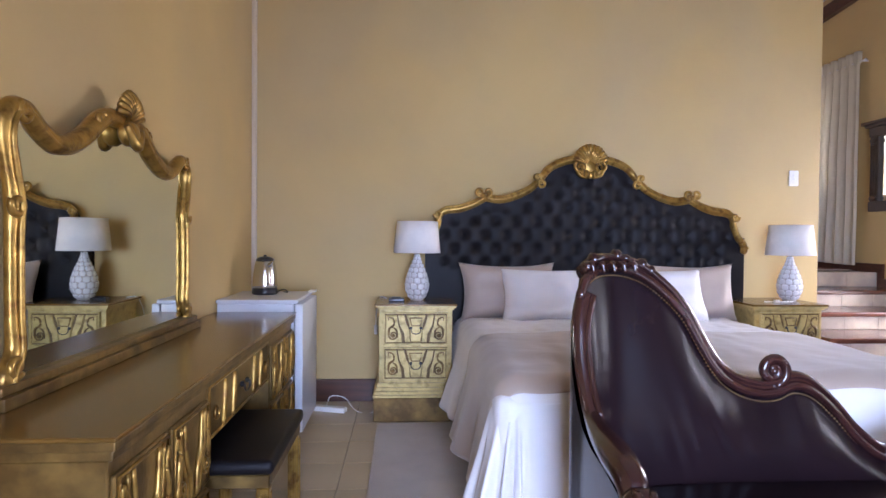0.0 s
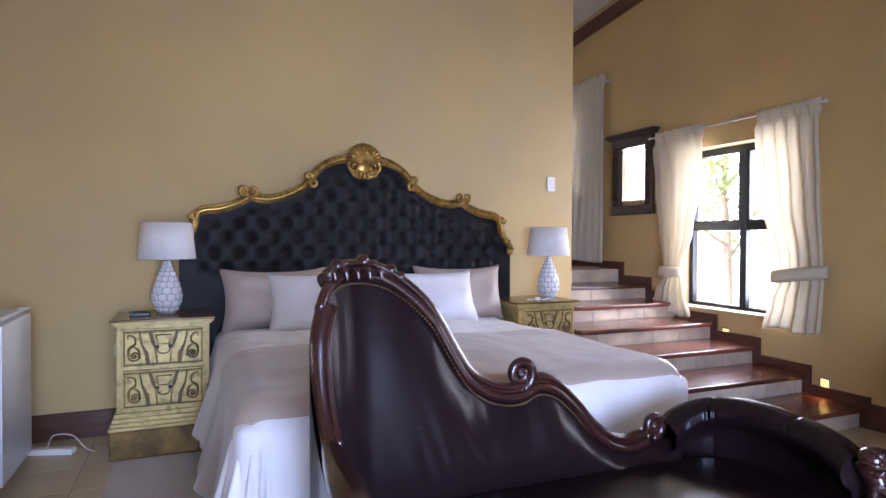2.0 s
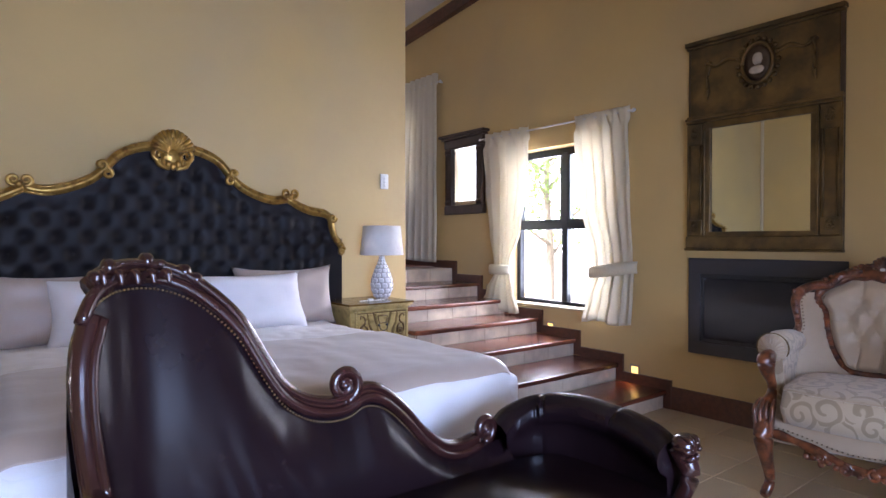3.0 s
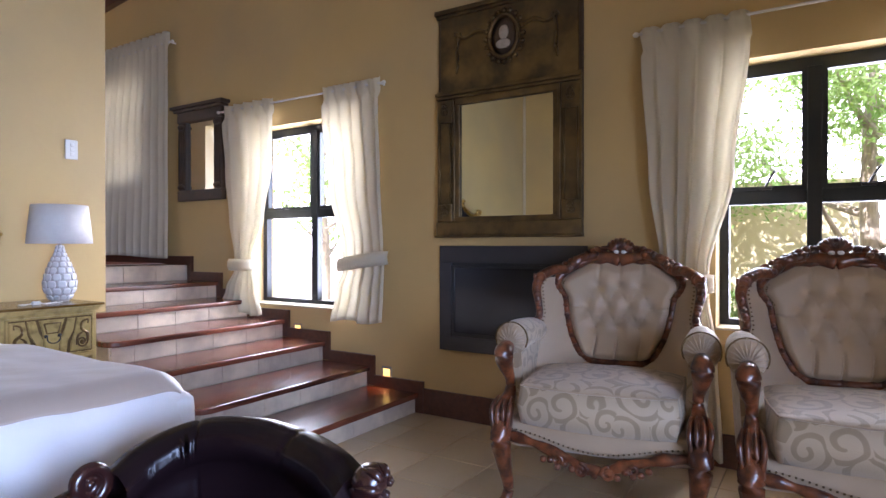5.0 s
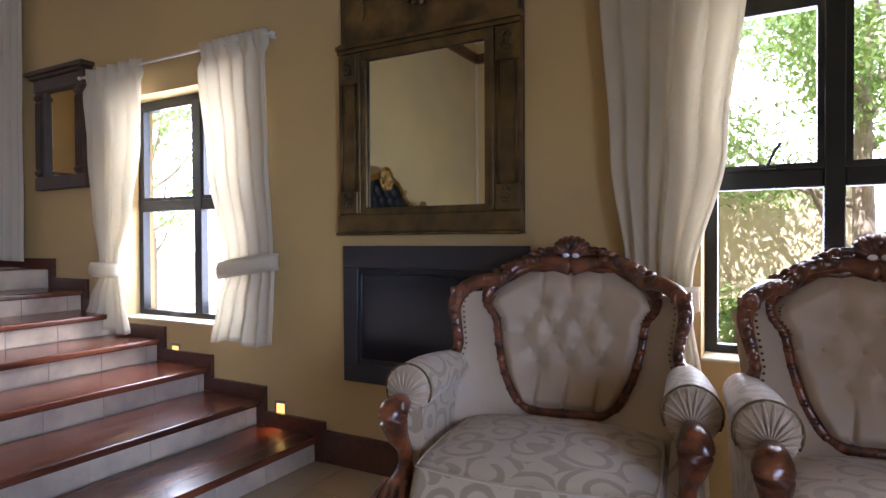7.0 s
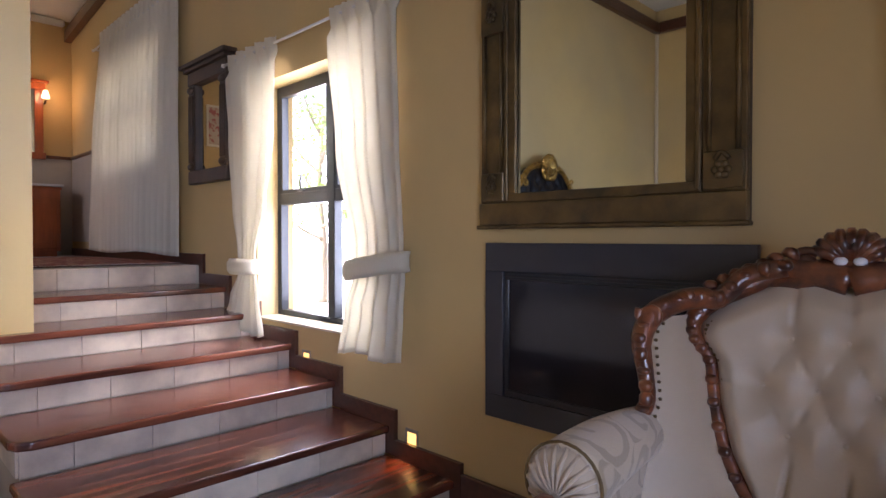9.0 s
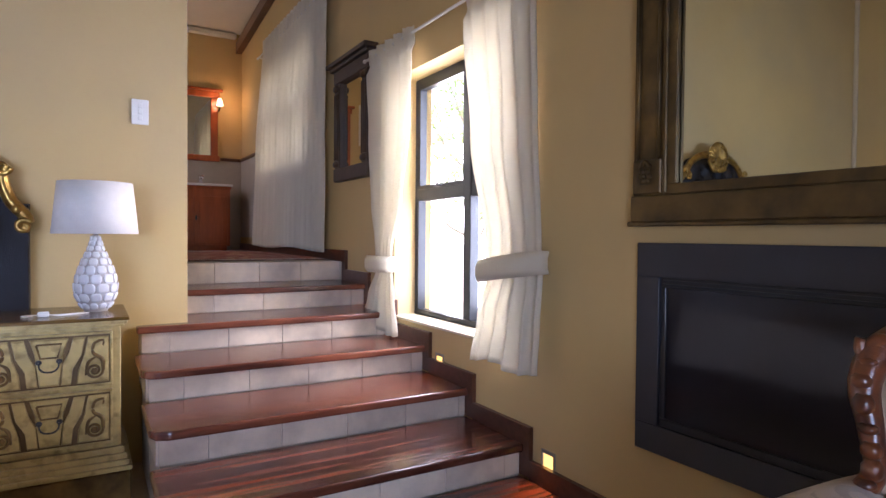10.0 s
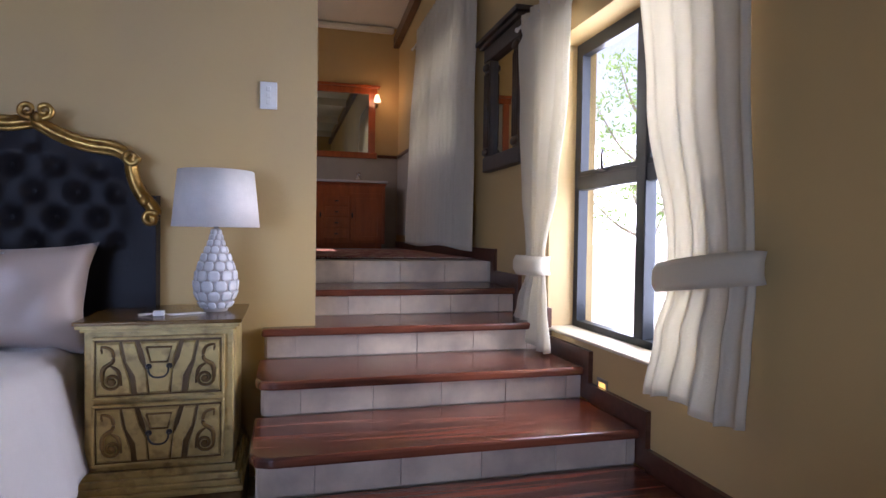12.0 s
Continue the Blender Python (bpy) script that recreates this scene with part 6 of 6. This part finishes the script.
for q in (-1, 1):
    for w in (0.222, 0.250, 0.278):
        part("column", sweep(bmesh.new(), ((-0.054, q * w, 1.69), (-0.054, q * w, 2.16)), 0.009, 6, smooth=0), CARVEDARK, sm, smooth=True)
    for z in (1.66, 2.20):
        part("carved_block", blob(bmesh.new(), (-0.058, q * 0.25, z), (0.018, 0.045, 0.026), 7), CARVEDARK, sm, smooth=True)


# ---- step lights ----
def step_light(y, z):
    t = thing("step_light", "small square recessed step light glowing warm yellow", "step light", (XE, y, z), group="step lights along the stairs")
    part("bezel", boxes((-0.006, 0.0, -0.042, 0.042, 0.026, 0.042), (-0.006, 0.0, -0.042, 0.042, -0.042, -0.026), (-0.006, 0.0, -0.042, -0.030, -0.026, 0.026), (-0.006, 0.0, 0.030, 0.042, -0.026, 0.026), bevel=0.0015),
         mat("dull_steel", (0.35, 0.32, 0.28), 0.4, 0.8), t)
    part("light_panel", boxes((-0.002, -0.0005, -0.030, 0.030, -0.026, 0.026)), GLOW, t)
    l = new("step_lamp", bpy.data.lights.new("step_lamp", "SPOT"))
    l.data.energy, l.data.color, l.data.spot_size, l.data.spot_blend, l.data.shadow_soft_size = 0.4, (1, 0.5, 0.15), radians(95), 0.8, 0.015
    l.matrix_world = look((XE - 0.02, y, z), (XE - 0.14, y, z - 0.2))
    l.parent = t
    l.matrix_parent_inverse = t.matrix_world.inverted()


for y, z in ((3.44, 0.24), (4.315, 0.485), (5.13, 0.77)):
    step_light(y, z)


# ---- the upper level: vanity, mirror, sconce ----
VX, VY = 5.62, YN
van = thing("vanity_cabinet", "orange cherry-wood vanity cabinet with white basin top and steel tap", "vanity cabinet", (VX, VY, PLAT))
part("cabinet", boxes((-0.60, 0.60, -0.50, -0.002, 0.05, 0.715), bevel=0.004), CHERRY, van)
part("countertop", boxes((-0.62, 0.625, -0.53, -0.001, 0.715, 0.740), bevel=0.006, seg=2), CERAMIC, van, "white basin top")
part("plinth", boxes((-0.57, 0.57, -0.47, -0.01, 0.0, 0.05)), CHERRY, van)
part("cornice", boxes((-0.61, 0.61, -0.512, -0.500, 0.685, 0.712), bevel=0.004), CHERRY, van)
for k in range(4):
    z = 0.105 + 0.118 * k
    d = part("drawer", boxes((-0.06, 0.20, -0.515, -0.50, z, z + 0.104), bevel=0.004), CHERRY, van)
    part("drawer_panel", boxes((-0.035, 0.175, -0.521, -0.515, z + 0.022, z + 0.082), bevel=0.004), CHERRY, d)
    part("drawer_knob", blob(bmesh.new(), (0.07, -0.530, z + 0.052), (0.022, 0.012, 0.009), 5), BLACK, d, smooth=True)
for a, b in ((0.22, 0.57), (-0.33, -0.08), (-0.58, -0.35)):
    d = part("cabinet_door", boxes((a, b, -0.515, -0.50, 0.08, 0.60), bevel=0.004), CHERRY, van)
    part("door_panel", boxes((a + 0.05, b - 0.05, -0.521, -0.515, 0.13, 0.55), bevel=0.005), CHERRY, d)
    part("door_knob", blob(bmesh.new(), ((a if a > 0 else b) - 0.02 * (1 if a < 0 else -1), -0.527, 0.36), (0.010, 0.012, 0.035), 5), BLACK, d, smooth=True)
bm = bmesh.new()
lathe(bm, [(0.022, 0.740), (0.020, 0.83), (0.022, 0.855)], 14, (0.34, -0.16, 0))
sweep(bm, ((0.34, -0.16, 0.83), (0.34, -0.24, 0.845), (0.34, -0.30, 0.82)), 0.013, 8)
part("tap", bm, STEEL, van, "steel mixer tap", smooth=True)
vmir = thing("bathroom_mirror", "mirror in an orange cherry-wood frame above the vanity", "mirror", (VX, VY, PLAT))
part("mirror_frame", boxes((-0.60, -0.52, -0.04, -0.002, 1.11, 1.79), (0.47, 0.55, -0.04, -0.002, 1.11, 1.79), (-0.62, 0.57, -0.045, -0.002, 1.04, 1.11), (-0.62, 0.57, -0.045, -0.002, 1.79, 1.86), (-0.65, 0.60, -0.07, -0.002, 1.86, 1.89), bevel=0.005), CHERRY, vmir)
part("mirror_glass", boxes((-0.52, 0.47, -0.02, -0.012, 1.11, 1.79)), MIRROR, vmir)
sc = thing("wall_sconce", "small wall lamp with a glowing warm glass shade", "wall lamp", (VX + 0.56, VY, PLAT + 1.69))
part("sconce_arm", sweep(bmesh.new(), ((0, -0.002, -0.04), (0, -0.06, -0.05), (0, -0.10, -0.02)), 0.010, 8), GOLD_DARK, sc, smooth=True)
part("sconce_shade", lathe(bmesh.new(), [(0.042, 0.0), (0.030, 0.05), (0.018, 0.085)], 16, (0, -0.10, 0)), BULB, sc, "glowing glass shade", smooth=True)
l = new("sconce_lamp", bpy.data.lights.new("sconce_lamp", "POINT"))
l.data.energy, l.data.color, l.data.shadow_soft_size = 0.8, (1, 0.62, 0.30), 0.05
l.location = (VX + 0.56, VY - 0.20, PLAT + 1.73)
part("dado_trim", boxes((4.2, VX - 0.62, YN - 0.018, YN - 0.001, 2.02, 2.055), (VX + 0.58, XE - 0.02, YN - 0.018, YN - 0.001, 2.02, 2.055), (XE - 0.018, XE - 0.001, 8.05, YN - 0.02, 2.02, 2.055)), DARKWOOD, kind="structure")
part("wall_tiling", boxes((4.2, XE - 0.012, YN - 0.010, YN - 0.001, PLAT, 2.02), (XE - 0.010, XE - 0.001, 8.05, YN - 0.012, PLAT + 0.15, 2.02)), BATHTILE, kind="structure")
pic = thing("wall_picture", "small picture with a pinkish print in a pale frame", "picture", (4.74, YN, 2.62))
part("picture_frame", boxes((-0.15, 0.15, -0.02, -0.001, 0.24, 0.27), (-0.15, 0.15, -0.02, -0.001, -0.27, -0.24), (-0.15, -0.125, -0.02, -0.001, -0.24, 0.24), (0.125, 0.15, -0.02, -0.001, -0.24, 0.24), bevel=0.003), CEIL, pic)
part("print", boxes((-0.125, 0.125, -0.008, -0.002, -0.24, 0.24)), mat("pink_print", (0.50, 0.42, 0.36), 0.6, second=(0.35, 0.10, 0.10), second_scale=14, lo=0.52, hi=0.56), pic)
rr = thing("rug", "dark red patterned rug lying on the upper platform", "rug", (5.85, 6.9, PLAT))
part("weave", boxes((-0.50, 0.50, -0.95, 0.9, 0.002, 0.012), bevel=0.003), REDRUG, rr)
bm = bmesh.new()
for k in range(60):
    x = -0.49 + 0.98 * k / 59
    sweep(bm, ((x, -0.95, 0.008), (x + rnd.uniform(-0.006, 0.006), -1.0, 0.003)), 0.003, 3, smooth=0)
part("fringe", bm, PILLOWB, rr, kind="stuff")

# roof timbers under the ceiling
for k, y in enumerate((-0.6, 1.4, 3.4)):
    t = thing("roof_truss", "pale painted timber roof beam under the ceiling", "roof beam", (0, y, 0), kind="structure")
    part("tie_beam", boxes((XW + 0.07, XE - 0.07, -0.05, 0.05, 3.78, 3.93), bevel=0.004), CEIL, t)


# ---- floor tiles and risers, small pieces last ----
riser_tiles()


def floor_tiles():
    """Tiles laid in courses, a little different in tone."""
    T, G = 0.345, 0.004
    shared = {}
    y0, x0 = 4.015 - 16 * T, 1.655 - 3 * T
    for j in range(-1, 19):
        for i in range(0, 18):
            a, b = max(XW, x0 + i * T + G / 2), min(XE - 0.001, x0 + (i + 1) * T - G / 2)
            c, d = max(YS, y0 + j * T + G / 2), min(YB - 0.001, y0 + (j + 1) * T - G / 2)
            if b - a < 0.02 or d - c < 0.02 or (a > 5.1 and c > 3.2):
                continue
            k = (round(b - a, 4), round(d - c, 4))
            if k not in shared:
                bm = boxes((0, k[0], 0, k[1], -0.012, 0), bevel=0.0025)
                me = bpy.data.meshes.new("tile")
                bm.to_mesh(me)
                bm.free()
                me.materials.append(TILE)
                shared[k] = me
            o = new("tile", shared[k])
            o.parent = FLOOR
            o.location = (a, c, 0)


FLOOR = bpy.data.objects["floor"]
floor_tiles()
